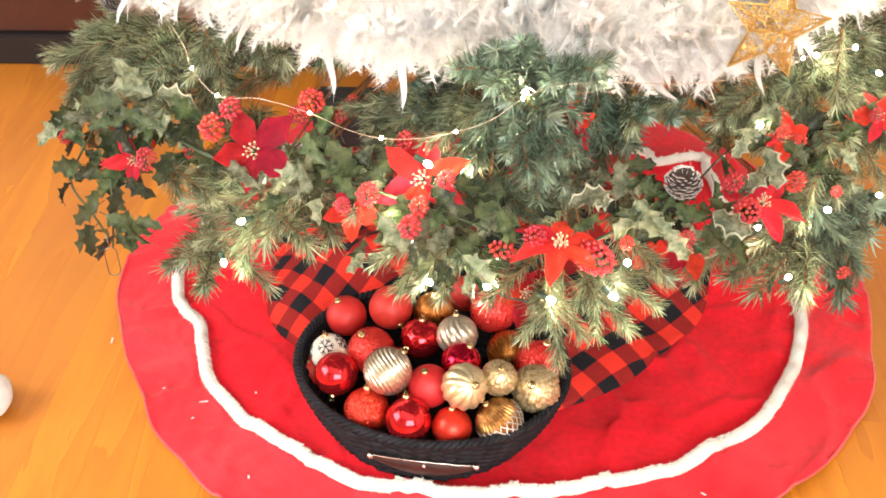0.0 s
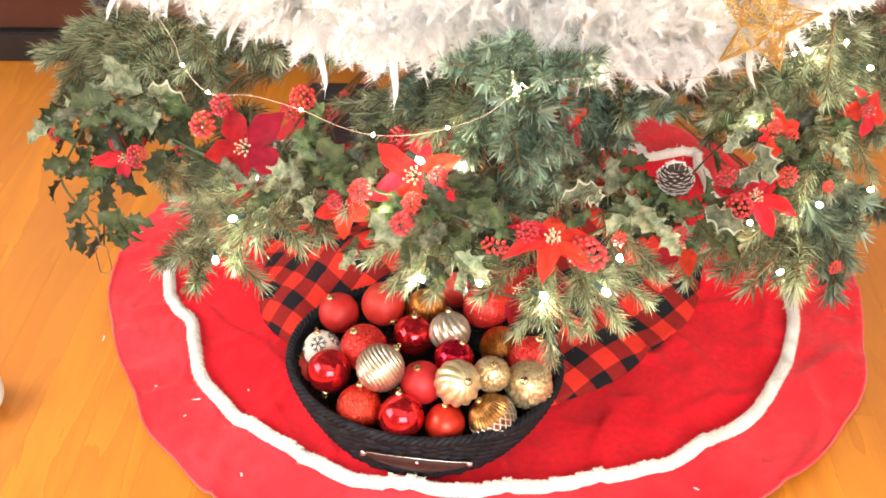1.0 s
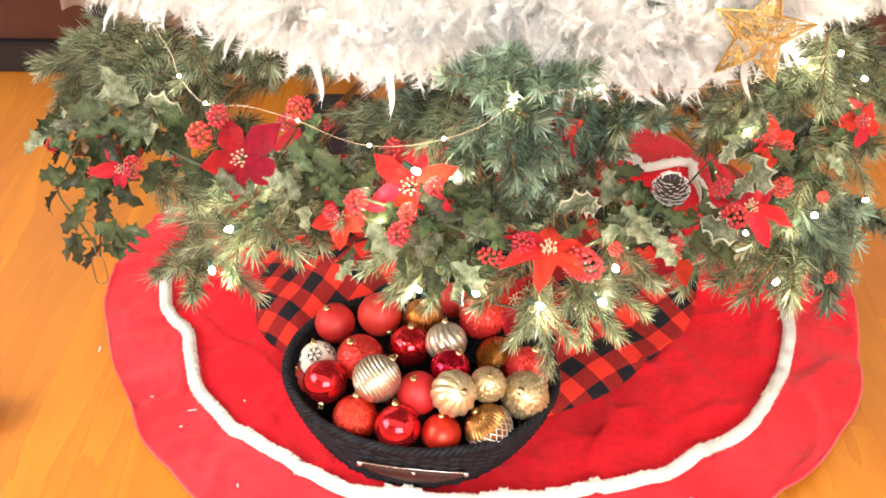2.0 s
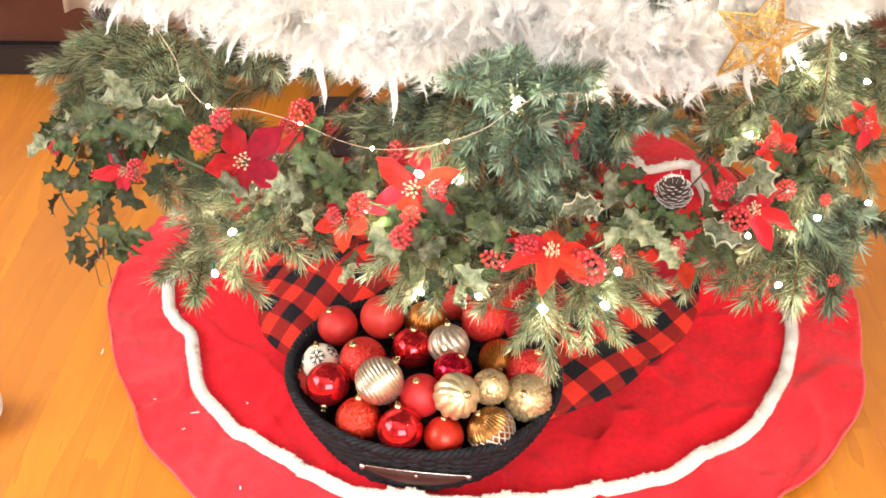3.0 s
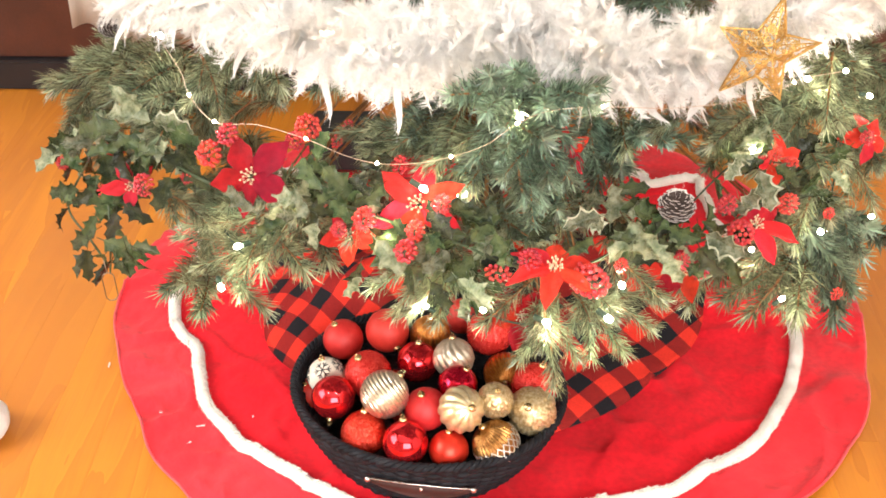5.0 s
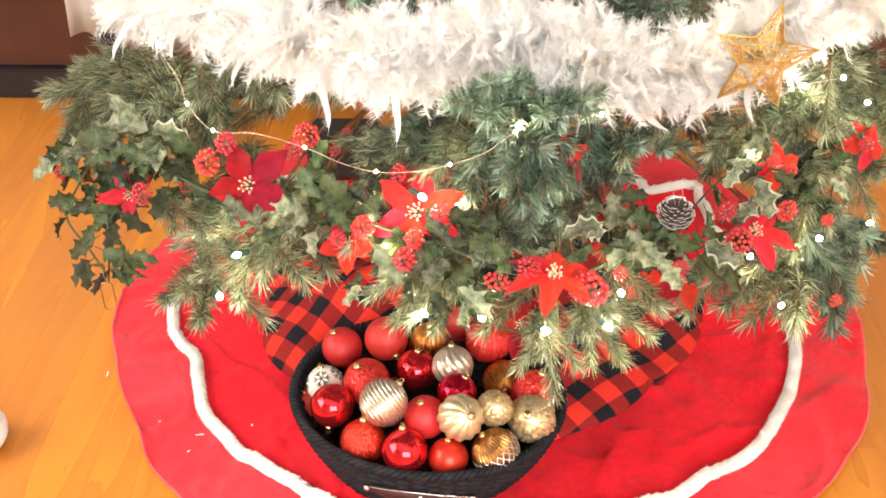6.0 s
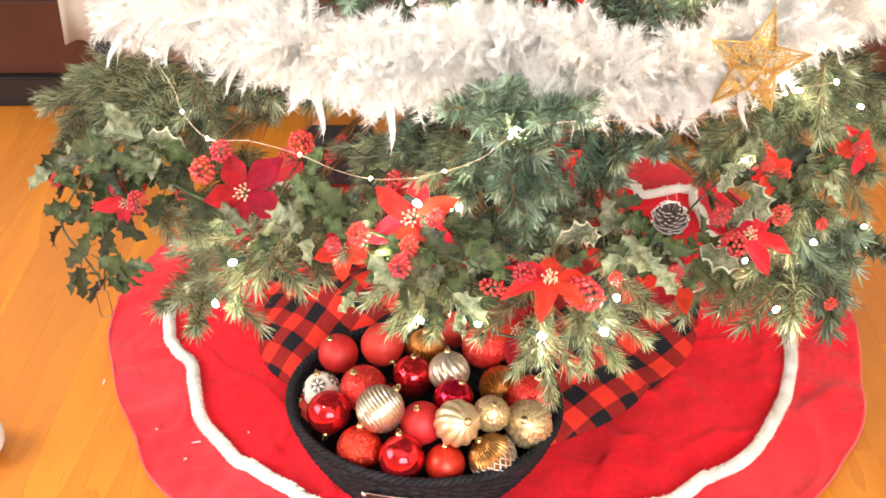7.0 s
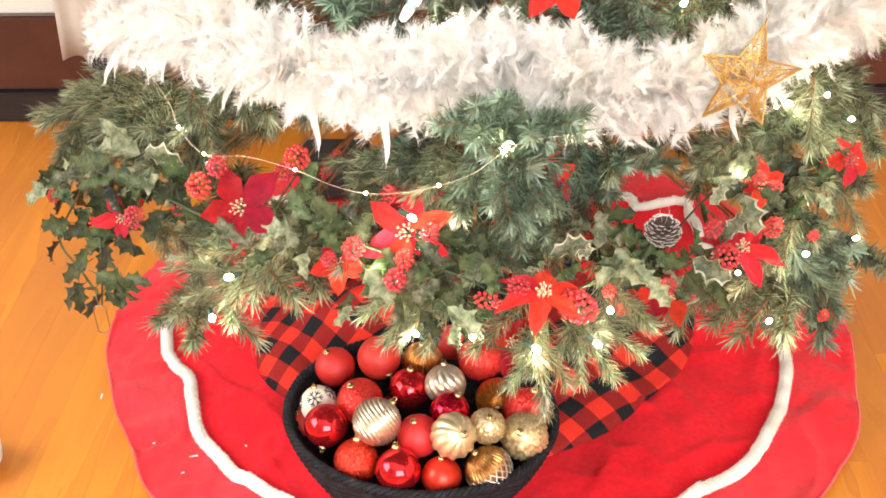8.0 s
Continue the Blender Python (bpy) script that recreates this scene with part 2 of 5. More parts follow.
M_FEATHER = surface("white_feather", (0.97, 0.965, 0.95), (0.95, 0.92, 0.87), 12, 500, 0.8, bump=0, per_island=0.03, seep=0.55, gloss=0.1)
M_CONE = surface("brown_cone_scale", (0.075, 0.048, 0.038), (0.045, 0.028, 0.024), 90, 600, 0.7, bump=0.3, per_island=0.4)
M_SNOWTIP = surface("white_cone_tip", (0.75, 0.70, 0.66), (0.6, 0.54, 0.5), 90, 600, 0.8, bump=0.4)
M_COPPER = surface("pale_copper_wire", (0.85, 0.68, 0.52), (0.75, 0.56, 0.42), 90, 600, 0.3, metal=0.6, bump=0.02)
M_BULB = glow("warm_bulb", (1.0, 0.87, 0.68), 420)
M_DOT = glow("warm_fairy_light", (1.0, 0.80, 0.52), 380)
M_SOCKET = surface("green_plastic", (0.02, 0.05, 0.025), (0.015, 0.04, 0.02), 60, 400, 0.45)
M_ICE = surface("pale_teal_plastic", (0.34, 0.56, 0.58), (0.26, 0.46, 0.50), 60, 400, 0.2, coat=0.6, bump=0.03)
M_WHITE = surface("white_cotton", (0.82, 0.80, 0.77), (0.76, 0.74, 0.70), 40, 600, 0.9, bump=0.4, sheen=0.2)
M_BLACKBOX = surface("black_cardboard", (0.02, 0.018, 0.018), (0.014, 0.013, 0.013), 20, 300, 0.6)


# ---------------------------------------------------------------- mesh tools
def mesh(name, verts, faces, mats, slots=None, smooth=True):
    me = bpy.data.meshes.new(name)
    me.from_pydata([tuple(map(float, v)) for v in verts], [], faces)
    for m in mats if isinstance(mats, (list, tuple)) else [mats]:
        me.materials.append(m)
    if slots is not None:
        me.polygons.foreach_set("material_index", slots)
    me.polygons.foreach_set("use_smooth", [smooth] * len(me.polygons))
    me.update()
    return me


def from_bm(name, bm, mats, smooth=True):
    me = bpy.data.meshes.new(name)
    bm.to_mesh(me)
    bm.free()
    for m in mats if isinstance(mats, (list, tuple)) else [mats]:
        me.materials.append(m)
    me.polygons.foreach_set("use_smooth", [smooth] * len(me.polygons))
    return me


def thing(name, label, category, at=None, group="", kind=""):
    ob = new(name)
    ob.empty_display_size = 0.02
    if at is not None:
        ob.matrix_basis = at
    return tagged(ob, label, category, group, kind)


def part(name, me, parent, label="", at=None):
    ob = new(name, me)
    ob.parent = parent
    if at is not None:
        ob.matrix_basis = at
    if label:
        tagged(ob, label)
    return ob


def solo(name, me, label, category, at=None, group="", kind=""):
    ob = new(name, me)
    if at is not None:
        ob.matrix_basis = at
    return tagged(ob, label, category, group, kind)


def box(bm, lo, hi, bevel=0.0):
    r = bmesh.ops.create_cube(bm, size=1, matrix=Matrix.Translation((Vector(lo) + Vector(hi)) / 2) @ Matrix.Diagonal((*(Vector(hi) - Vector(lo)), 1)))
    if bevel:
        edges = {e for v in r["verts"] for e in v.link_edges}
        bmesh.ops.bevel(bm, geom=list(edges), offset=bevel, segments=2, affect="EDGES")


def box_mesh(name, lo, hi, mat, bevel=0.0):
    bm = bmesh.new()
    box(bm, lo, hi, bevel)
    return from_bm(name, bm, mat, False)


def frame_to(way, up=(0, 0, 1)):
    """A turn whose z axis points along way."""
    z = Vector(way).normalized()
    x = Vector(up).cross(z)
    if x.length < 1e-4:
        x = Vector((1, 0, 0)).cross(z)
    x.normalize()
    return Matrix((x, z.cross(x), z)).transposed().to_4x4()


def smooth_path(pts, per=8, closed=False):
    """A Catmull-Rom line through the points."""
    p = [Vector(q) for q in pts]
    n = len(p)
    out = []
    for i in range(n if closed else n - 1):
        a, b, c, d = (p[(i + k) % n] if closed else p[min(max(i + k, 0), n - 1)] for k in (-1, 0, 1, 2))
        for s in range(per):
            t = s / per
            out.append(0.5 * (2 * b + (c - a) * t + (2 * a - 5 * b + 4 * c - d) * t * t + (3 * b - a - 3 * c + d) * t ** 3))
    if not closed:
        out.append(p[-1])
    return out


def tube(path, radius, sides=6, closed=False, verts=None, faces=None, caps=True):
    """A tube along a path; radius is a number or a function of 0..1."""
    verts = [] if verts is None else verts
    faces = [] if faces is None else faces
    base, n = len(verts), len(path)
    up = Vector((0.13, 0.21, 0.97))
    for i, p in enumerate(path):
        a, b = (path[(i - 1) % n], path[(i + 1) % n]) if closed else (path[max(i - 1, 0)], path[min(i + 1, n - 1)])
        m = frame_to(Vector(b) - Vector(a), up).to_3x3()
        r = radius(i / max(n - 1, 1)) if callable(radius) else radius
        for k in range(sides):
            w = 2 * math.pi * k / sides
            verts.append(Vector(p) + m @ Vector((r * math.cos(w), r * math.sin(w), 0)))
    for i in range(n if closed else n - 1):
        j = (i + 1) % n
        for k in range(sides):
            l = (k + 1) % sides
            faces.append((base + i * sides + k, base + i * sides + l, base + j * sides + l, base + j * sides + k))
    if caps and not closed:
        faces.append(tuple(base + k for k in reversed(range(sides))))
        faces.append(tuple(base + (n - 1) * sides + k for k in range(sides)))
    return verts, faces


def lathe(profile, seg, shape=None):
    """Turns (radius, height) pairs round z; shape(angle, r, z) may move a point."""
    verts, faces = [], []
    for r, z in profile:
        for k in range(seg):
            a = 2 * math.pi * k / seg
            rr = shape(a, r, z) if shape else r
            verts.append((rr * math.cos(a), rr * math.sin(a), z))
    for i in range(len(profile) - 1):
        for k in range(seg):
            l = (k + 1) % seg
            faces.append((i * seg + k, i * seg + l, (i + 1) * seg + l, (i + 1) * seg + k))
    return verts, faces


rng = random.Random(4)


# ---------------------------------------------------------------- room
X0, X1, Y0, Y1, H = -2.2, 2.2, -3.1, 0.77, 2.5


def wall_with_hole(name, lo, hi, axis, hole, label):
    """A wall slab with an opening (along, up) through it."""
    bm = bmesh.new()
    a = 1 - axis
    (u0, u1), (z0, z1) = hole
    for ua, ub, za, zb in ((lo[a], u0, lo[2], hi[2]), (u1, hi[a], lo[2], hi[2]), (u0, u1, lo[2], z0), (u0, u1, z1, hi[2])):
        p, q = list(lo), list(hi)
        p[a], q[a], p[2], q[2] = ua, ub, za, zb
        box(bm, p, q)
    return solo(name, from_bm(name, bm, M_WALL, False), label, "wall", kind="structure")


solo("wall_north", box_mesh("wall_north", (X0, Y1, 0), (X1, Y1 + 0.12, H), M_WALL), "cream painted wall behind the christmas tree", "wall", kind="structure")
solo("wall_east", box_mesh("wall_east", (X1, Y0, 0), (X1 + 0.12, Y1, H), M_WALL), "plain cream painted side wall", "wall", kind="structure")
wall_with_hole("wall_west", (X0 - 0.12, Y0, 0), (X0, Y1, H), 0, ((-1.7, -0.1), (0.75, 2.15)), "cream painted wall with a window opening")
wall_with_hole("wall_south", (X0, Y0 - 0.12, 0), (X1, Y0, H), 1, ((-0.5, 1.5), (0.75, 2.15)), "unseen cream painted wall with an added wide window")
solo("ceiling", box_mesh("ceiling", (X0, Y0, H), (X1, Y1, H + 0.1), M_CEIL), "plain white painted ceiling of the room", "ceiling", kind="structure")


def window(name, at, width, height):
    w = thing(name, "white painted window frame with one mullion", "window", at, kind="structure")
    bm = bmesh.new()
    for lo, hi in (((-width / 2, -0.04, 0), (-width / 2 + 0.06, 0.04, height)), ((width / 2 - 0.06, -0.04, 0), (width / 2, 0.04, height)),
                   ((-width / 2 + 0.06, -0.04, 0), (width / 2 - 0.06, 0.04, 0.06)), ((-width / 2 + 0.06, -0.04, height - 0.06), (width / 2 - 0.06, 0.04, height)),
                   ((-0.025, -0.03, 0.06), (0.025, 0.03, height - 0.06))):
        box(bm, lo, hi, 0.004)
    part("window_frame", from_bm("window_frame", bm, M_FRAME, False), w)
    part("window_sill", box_mesh("window_sill", (-width / 2 - 0.05, -0.14, -0.04), (width / 2 + 0.05, -0.041, -0.002), M_FRAME, 0.006), w)


window("window_1", pose(X0 - 0.06, -0.9, 0.75, 0, 0, 90), 1.6, 1.4)
# unseen window, added round the front fill lamp
window("window_2", pose(0.5, Y0 - 0.06, 0.75, 0, 0, 180), 2.0, 1.4)

# tall dark board along the foot of the wall behind the tree
skirting = thing("baseboard", "tall dark cherry wood baseboard with a black foot strip", "baseboard", kind="structure")
bm = bmesh.new()
box(bm, (X0, 0.742, 0.072), (X1, 0.769, 0.242), 0.004)
box(bm, (X0, 0.736, 0.225), (X1, 0.741, 0.240), 0.002)
part("board", from_bm("board", bm, M_CHERRY, False), skirting)
# near-black strip between the floor and the cherry board
part("shoe", box_mesh("shoe", (X0, 0.725, 0.001), (X1, 0.769, 0.070), M_NEAR_BLACK, 0.004), skirting)


def curtain():
    """Ivory cloth that hangs in folds down to just over the floor."""
    verts, faces = [], []
    nu, nv = 70, 24
    for j in range(nv + 1):
        z = 0.165 + 1.95 * j / nv
        for i in range(nu + 1):
            u = i / nu
            x = -0.875 + 0.62 * u
            y = 0.700 + 0.022 * math.sin(u * 34 + 0.4 * math.sin(z * 3)) + 0.008 * noise.noise((u * 6, z * 1.5, 0))
            verts.append((x + 0.02 * noise.noise((u * 4, z, 3)), y - 0.02 * (1 - min(1, j / 5)), z + (j == 0) * (0.012 * math.sin(u * 34) - 0.05 * min(1.0, u * 4))))
    for j in range(nv):
        for i in range(nu):
            a = j * (nu + 1) + i
            faces.append((a, a + 1, a + nu + 2, a + nu + 1))
    ob = solo("curtain", mesh("curtain", verts, faces, M_CURTAIN), "ivory cloth curtain hanging in soft folds", "curtain")
    ob.modifiers.new("thickness", "SOLIDIFY").thickness = 0.003
    rod, f = tube([Vector((-1.0, 0.700, 2.12)), Vector((0.9, 0.700, 2.12))], 0.012, 10)
    holder = solo("curtain_rod", mesh("curtain_rod", rod, f, M_STEEL), "thin metal curtain rod fixed to the wall", "rod")
    for x in (-0.98, 0.88):
        part("bracket", box_mesh("bracket", (x - 0.012, 0.700, 2.10), (x + 0.012, 0.77, 2.13), M_STEEL, 0.003), holder)


curtain()
solo("storage_box", box_mesh("storage_box", (-0.335, 0.345, 0.020), (-0.205, 0.445, 0.102), M_BLACKBOX, 0.006), "black cardboard box on the skirt behind the tree", "box")


# ---------------------------------------------------------------- tree skirt
def outer_edge(a):
    r = 0.5977
    for k, c, s in ((1, 0.0029, -0.0213), (2, -0.0075, 0.0039), (3, 0.0006, 0.0020), (4, 0.0023, -0.0012), (5, -0.0040, 0.0001), (6, 0.0024, 0.0023), (7, -0.0012, 0.0005), (8, 0.0031, 0.0007)):
        r += c * math.cos(k * a) + s * math.sin(k * a)
    r += 0.009 * math.exp(-((a + 0.5) / 0.14) ** 2) if a < 3.2 else 0.009 * math.exp(-((a - 2 * math.pi + 0.5) / 0.14) ** 2)
    return r + 0.004 * math.sin(23 * a + 1.0) * (0.5 + noise.noise((math.cos(a) * 2, math.sin(a) * 2, 5)))


def trim_line(a):
    r = 0.4934
    for k, c, s in ((1, -0.0209, -0.0192), (2, 0.0097, -0.0229), (3, 0.0106, 0.0120), (4, -0.0048, -0.0022), (5, -0.0020, 0.0050), (6, -0.0089, -0.0028),
                    (7, 0.0025, -0.0079), (8, -0.0012, -0.0036), (9, 0.0084, -0.0092), (10, 0.0073, 0.0110), (11, -0.0056, 0.0)):
        r += c * math.cos(k * a) + s * math.sin(k * a)
    for a0, size, wide in ((-2.755, -0.012, 0.055), (-2.90, 0.007, 0.05), (-1.966, 0.006, 0.05), (-1.08, 0.006, 0.06), (-0.93, -0.004, 0.04), (-2.91, -0.006, 0.07), (-2.76, 0.006, 0.05),
                           (-2.55, 0.006, 0.10), (-2.30, 0.005, 0.10), (-2.09, 0.008, 0.09), (-1.10, 0.006, 0.12), (-0.74, 0.0105, 0.20), (-0.18, -0.010, 0.11), (0.45, -0.018, 0.10), (0.70, 0.036, 0.05), (0.79, -0.035, 0.045), (0.95, 0.045, 0.12)):
        d = math.atan2(math.sin(a - a0), math.cos(a - a0))
        r += size * math.exp(-(d / wide) ** 2)
    r -= 0.0045 * max(0.0, -math.sin(a))
    return r + 0.0045 * noise.noise((math.cos(a) * 7, math.sin(a) * 7, 31.0))


def felt_height(x, y):
    """How high the creased felt lies over the floor."""
    r = math.hypot(x, y)
    w = noise.noise((x * 5, y * 5, 0.3)) * 0.003 + noise.noise((x * 14, y * 14, 2.0)) * 0.0055 + noise.noise((x * 32, y * 32, 4.0)) * 0.0012
    c = abs(noise.noise((x * 7 + 3, y * 7, 7.0)))
    w += 0.008 * (max(0.0, 0.09 - c) / 0.09) ** 1.3 + 0.005 * max(0.0, 0.08 - abs(noise.noise((x * 13, y * 9, 11.0)))) / 0.08
    w += 0.003 * max(0.0, 0.10 - abs(noise.noise((x * 24, y * 30, 17.0)))) / 0.10
    a = math.atan2(y, x)
    w += 0.012 * math.exp(-((a + 0.1) / 0.08) ** 2) * min(1, r / 0.4) + 0.006 * math.exp(-((a + 2.62) / 0.03) ** 2) * (r > 0.3) * min(1, (r - 0.3) / 0.2)
    w += 0.007 * max(0.0, (r - 0.5) / 0.1) * (0.5 + 0.5 * math.sin(19 * a + 2 * math.sin(3 * a)))
    return 0.006 + max(-0.003, w)


def tree_skirt():
    seg = 300
    skirt = thing("tree_skirt", "round red felt tree skirt with creases and cream trim", "tree skirt")
    for name, rings, mat in (("felt", 56, M_FELT), ("border", 18, M_BORDER)):
        verts, faces = [], []
        for i in range(rings + 1):
            for k in range(seg):
                a = 2 * math.pi * k / seg
                lo, hi = (0.05, trim_line(a)) if name == "felt" else (trim_line(a), outer_edge(a))
                r = lo + (hi - lo) * i / rings
                x, y = r * math.cos(a), r * math.sin(a)
                verts.append((x, y, felt_height(x, y)))
        rows = rings
        if name == "border":
            for down, grow in ((0.002, 0.0015), (0.0045, 0.0)):
                for k in range(seg):
                    x, y, z = verts[rings * seg + k]
                    n = 1 + grow
                    verts.append((x * n, y * n, max(0.0012, z - down)))
            rows += 2
        for i in range(rows):
            for k in range(seg):
                l = (k + 1) % seg
                faces.append((i * seg + k, i * seg + l, (i + 1) * seg + l, (i + 1) * seg + k))
        part(name, mesh(name, verts, faces, mat), skirt, "pink red felt border" if name == "border" else "")
    path = []
    for k in range(300):
        a = 2 * math.pi * k / 300
        r = outer_edge(a) + 0.0004
        x, y = r * math.cos(a), r * math.sin(a)
        path.append(Vector((x, y, max(0.0024, felt_height(x, y) - 0.0004))))
    v, f = tube(path, 0.0019, 6, True)
    part("hem", mesh("hem", v, f, M_HEM), skirt, "pale pink stitched hem")
    path = []
    for k in range(260):
        a = 2 * math.pi * k / 260
        r = trim_line(a)
        x, y = r * math.cos(a), r * math.sin(a)
        path.append(Vector((x, y, felt_height(x, y) + 0.006)))
    v, f = tube(path, lambda t: 0.0090 + 0.0020 * noise.noise((t * 60, 0, 0)), 10, True)
    v = [Vector((p.x, p.y, p.z)) for p in v]
    slots = [0] * len(f)
    r2 = random.Random(9)
    for _ in range(40000):
        i = r2.randrange(len(path))
        w = r2.uniform(-0.2, math.pi + 0.2)
        out = Vector((path[i].x, path[i].y, 0)).normalized()
        n = out * math.cos(w) + Vector((0, 0, 1)) * math.sin(w)
        along = Vector((-out.y, out.x, 0))
        p = path[i] + n * 0.0082 + along * r2.uniform(-0.006, 0.006)
        q = p + (n + along * r2.uniform(-0.8, 0.8) + Vector((r2.uniform(-.4, .4), r2.uniform(-.4, .4), r2.uniform(-.4, .4)))) * r2.uniform(0.0012, 0.0028)
        b = len(v)
        v += [p - along * 0.0007, p + along * 0.0007, q]
        f.append((b, b + 1, b + 2))
    part("trim", mesh("trim", v, f, M_PLUSH), skirt, "cream plush cord trim")


tree_skirt()


def plaid_blanket():
    """A bunched checked cloth round the foot of the tree."""
    rings, seg = 46, 200
    verts, faces, uvs = [], [], []
    for i in range(rings + 1):
        t = i / rings
        for k in range(seg):
            a = 2 * math.pi * k / seg
            edge = 0.352 + 0.014 * math.sin(3 * a + 0.6) + 0.016 * noise.noise((math.cos(a) * 3, math.sin(a) * 3, 1))
            left = math.exp(-((math.atan2(math.sin(a - 3.55), math.cos(a - 3.55))) / 0.55) ** 2)
            edge += 0.030 * left
            r = 0.03 + (edge - 0.03) * t
            x, y = r * math.cos(a), r * math.sin(a)
            puff = 0.055 + 0.055 * left + 0.02 * math.sin(5 * a + 1.3)
            z = puff * (1 - t ** 5) ** 0.8 * (0.55 + 0.45 * math.sin(math.pi * min(1, 1.15 * t + 0.1)))
            z += (1 - t ** 6) * (0.022 * noise.noise((x * 9, y * 9, 4)) + 0.014 * abs(noise.noise((x * 16, y * 16, 6))))
            inside = math.hypot((x + 0.085) / 0.165, (y + 0.349) / 0.140)
            z *= min(1.0, max(0.0, (inside - 0.95) / 0.22))
            verts.append((x, y, max(felt_height(x, y) + 0.003, z + 0.012 * min(1.0, inside ** 4))))
            arc = r + 0.5 * puff * t ** 3
            ca, sa = math.cos(a + 0.80), math.sin(a + 0.80)
            uvs.append((arc * ca + 0.01 + 0.01 * noise.noise((x * 5, y * 5, 8)), arc * sa + 0.02 + 0.01 * noise.noise((x * 5, y * 5, 18))))
    for i in range(rings):
        for k in range(seg):
            l = (k + 1) % seg
            faces.append((i * seg + k, i * seg + l, (i + 1) * seg + l, (i + 1) * seg + k))
    me = mesh("plaid_blanket", verts, faces, M_PLAID)
    layer = me.uv_layers.new(name="weave")
    for loop in me.loops:
        layer.data[loop.index].uv = uvs[loop.vertex_index]
    ob = solo("plaid_blanket", me, "red and black buffalo check blanket bunched on the skirt", "blanket")
    ob.modifiers.new("thickness", "SOLIDIFY").thickness = 0.003


plaid_blanket()


# ---------------------------------------------------------------- basket
BX, BY, BZ = -0.085, -0.349, 0.013


def basket():
    b = thing("basket", "black woven oval basket full of christmas balls", "basket", pose(BX, BY, BZ, 0, 0, -13))
    top, foot, high = (0.181, 0.155), (0.136, 0.127), 0.086

    def ring(t, grow, wave, phase, n=120):
        pts = []
        for k in range(n):
            a = 2 * math.pi * k / n
            bow = t + 0.12 * math.sin(math.pi * t)
            rx, ry = foot[0] + (top[0] - foot[0]) * bow, foot[1] + (top[1] - foot[1]) * bow
            g = grow + wave * math.sin(a * 30 + phase)
            pts.append(Vector(((rx + g) * math.cos(a), (ry + g) * math.sin(a), high * t)))
        return pts

    v, f = [], []
    rows = 15
    for i in range(rows):
        tube(ring(0.03 + 0.9 * i / (rows - 1), 0, 0.0028, math.pi * i), 0.0046, 6, True, v, f)
    part("weave", mesh("weave", v, f, M_BASKET), b)
    v, f = [], []
    for strand in range(3):
        pts = []
        for k in range(360):
            a = 2 * math.pi * k / 360
            w = a * 40 + strand * 2.094
            g = 0.0034 * math.cos(w)
            pts.append(Vector(((top[0] + g) * math.cos(a), (top[1] + g) * math.sin(a), high + 0.0034 * math.sin(w) + 0.002)))
        tube(pts, 0.0036, 6, True, v, f)
    part("rim", mesh("rim", v, f, M_BASKET), b, "twisted black rope rim")
    v, f = lathe([(0.0, 0.0), (0.7, 0.0), (1.0, 0.0), (1.0, 0.006), (0.0, 0.006)], 48)
    v = [(x * foot[0], y * foot[1], z) for x, y, z in v]
    part("bottom", mesh("bottom", v, f, M_BASKET), b)
    # unseen inner shell, added to stop light shining through the weave
    v, f = [], []
    for j in range(9):
        for p in ring(j / 8 * 0.97, -0.004, 0, 0, 80):
            v.append(p)
    for j in range(8):
        for k in range(80):
            l = (k + 1) % 80
            f.append((j * 80 + k, j * 80 + l, (j + 1) * 80 + l, (j + 1) * 80 + k))
    part("lining", mesh("lining", v, f, M_BASKET), b)
    # half-moon leather flap on the front, straight along its top, with rivets
    path = []
    for i in range(25):
        u = i / 24
        a = -math.pi / 2 + 0.18 + (u - 0.5) * 0.74
        bulge = 0.011 - 0.005 * math.sin(math.pi * u)
        t = 0.70 - 0.13 * u * u + 0.03 * math.sin(math.pi * u)
        rx, ry = foot[0] + (top[0] - foot[0]) * (t + 0.1), foot[1] + (top[1] - foot[1]) * (t + 0.1)
        path.append(Vector(((rx + bulge) * math.cos(a), (ry + bulge) * math.sin(a), high * t)))
    v, f = [], []
    for i, p in enumerate(path):
        u = i / 24
        h = 0.004 + 0.030 * math.sin(math.pi * u) ** 0.75
        n = Vector((p.x, p.y, 0)).normalized()
        o = n * 0.0022
        for q in (p + o, p + o * 1.7 - n * h * 0.10 - Vector((0, 0, h * 0.5)), p + o - n * h * 0.30 - Vector((0, 0, h)), p - o - n * h * 0.30 - Vector((0, 0, h)), p - o):
            v.append(q)
    for i in range(24):
        for k in range(5):
            l = (k + 1) % 5
            f.append((i * 5 + k, i * 5 + l, i * 5 + 5 + l, i * 5 + 5 + k))
    f += [(4, 3, 2, 1, 0), tuple(24 * 5 + k for k in range(5))]
    strap = part("handle", mesh("handle", v, f, M_LEATHER), b, "dark brown leather handle strap")
    v, f = tube([p + Vector((p.x, p.y, 0)).normalized() * 0.002 + Vector((0, 0, 0.0008)) for p in path], 0.0010, 6)
    part("piping", mesh("piping", v, f, M_STEEL), strap, "pale metal edging")
    bm = bmesh.new()
    bmesh.ops.create_uvsphere(bm, u_segments=12, v_segments=8, radius=0.0042)
    rivet = from_bm("rivet", bm, M_STEEL)
    for i in (0, 24):
        n = Vector((path[i].x, path[i].y, 0)).normalized()
        part("rivet", rivet, strap, at=Matrix.Translation(path[i] + n * 0.003))
    for i in (12,):
        n = Vector((path[i].x, path[i].y, 0)).normalized()
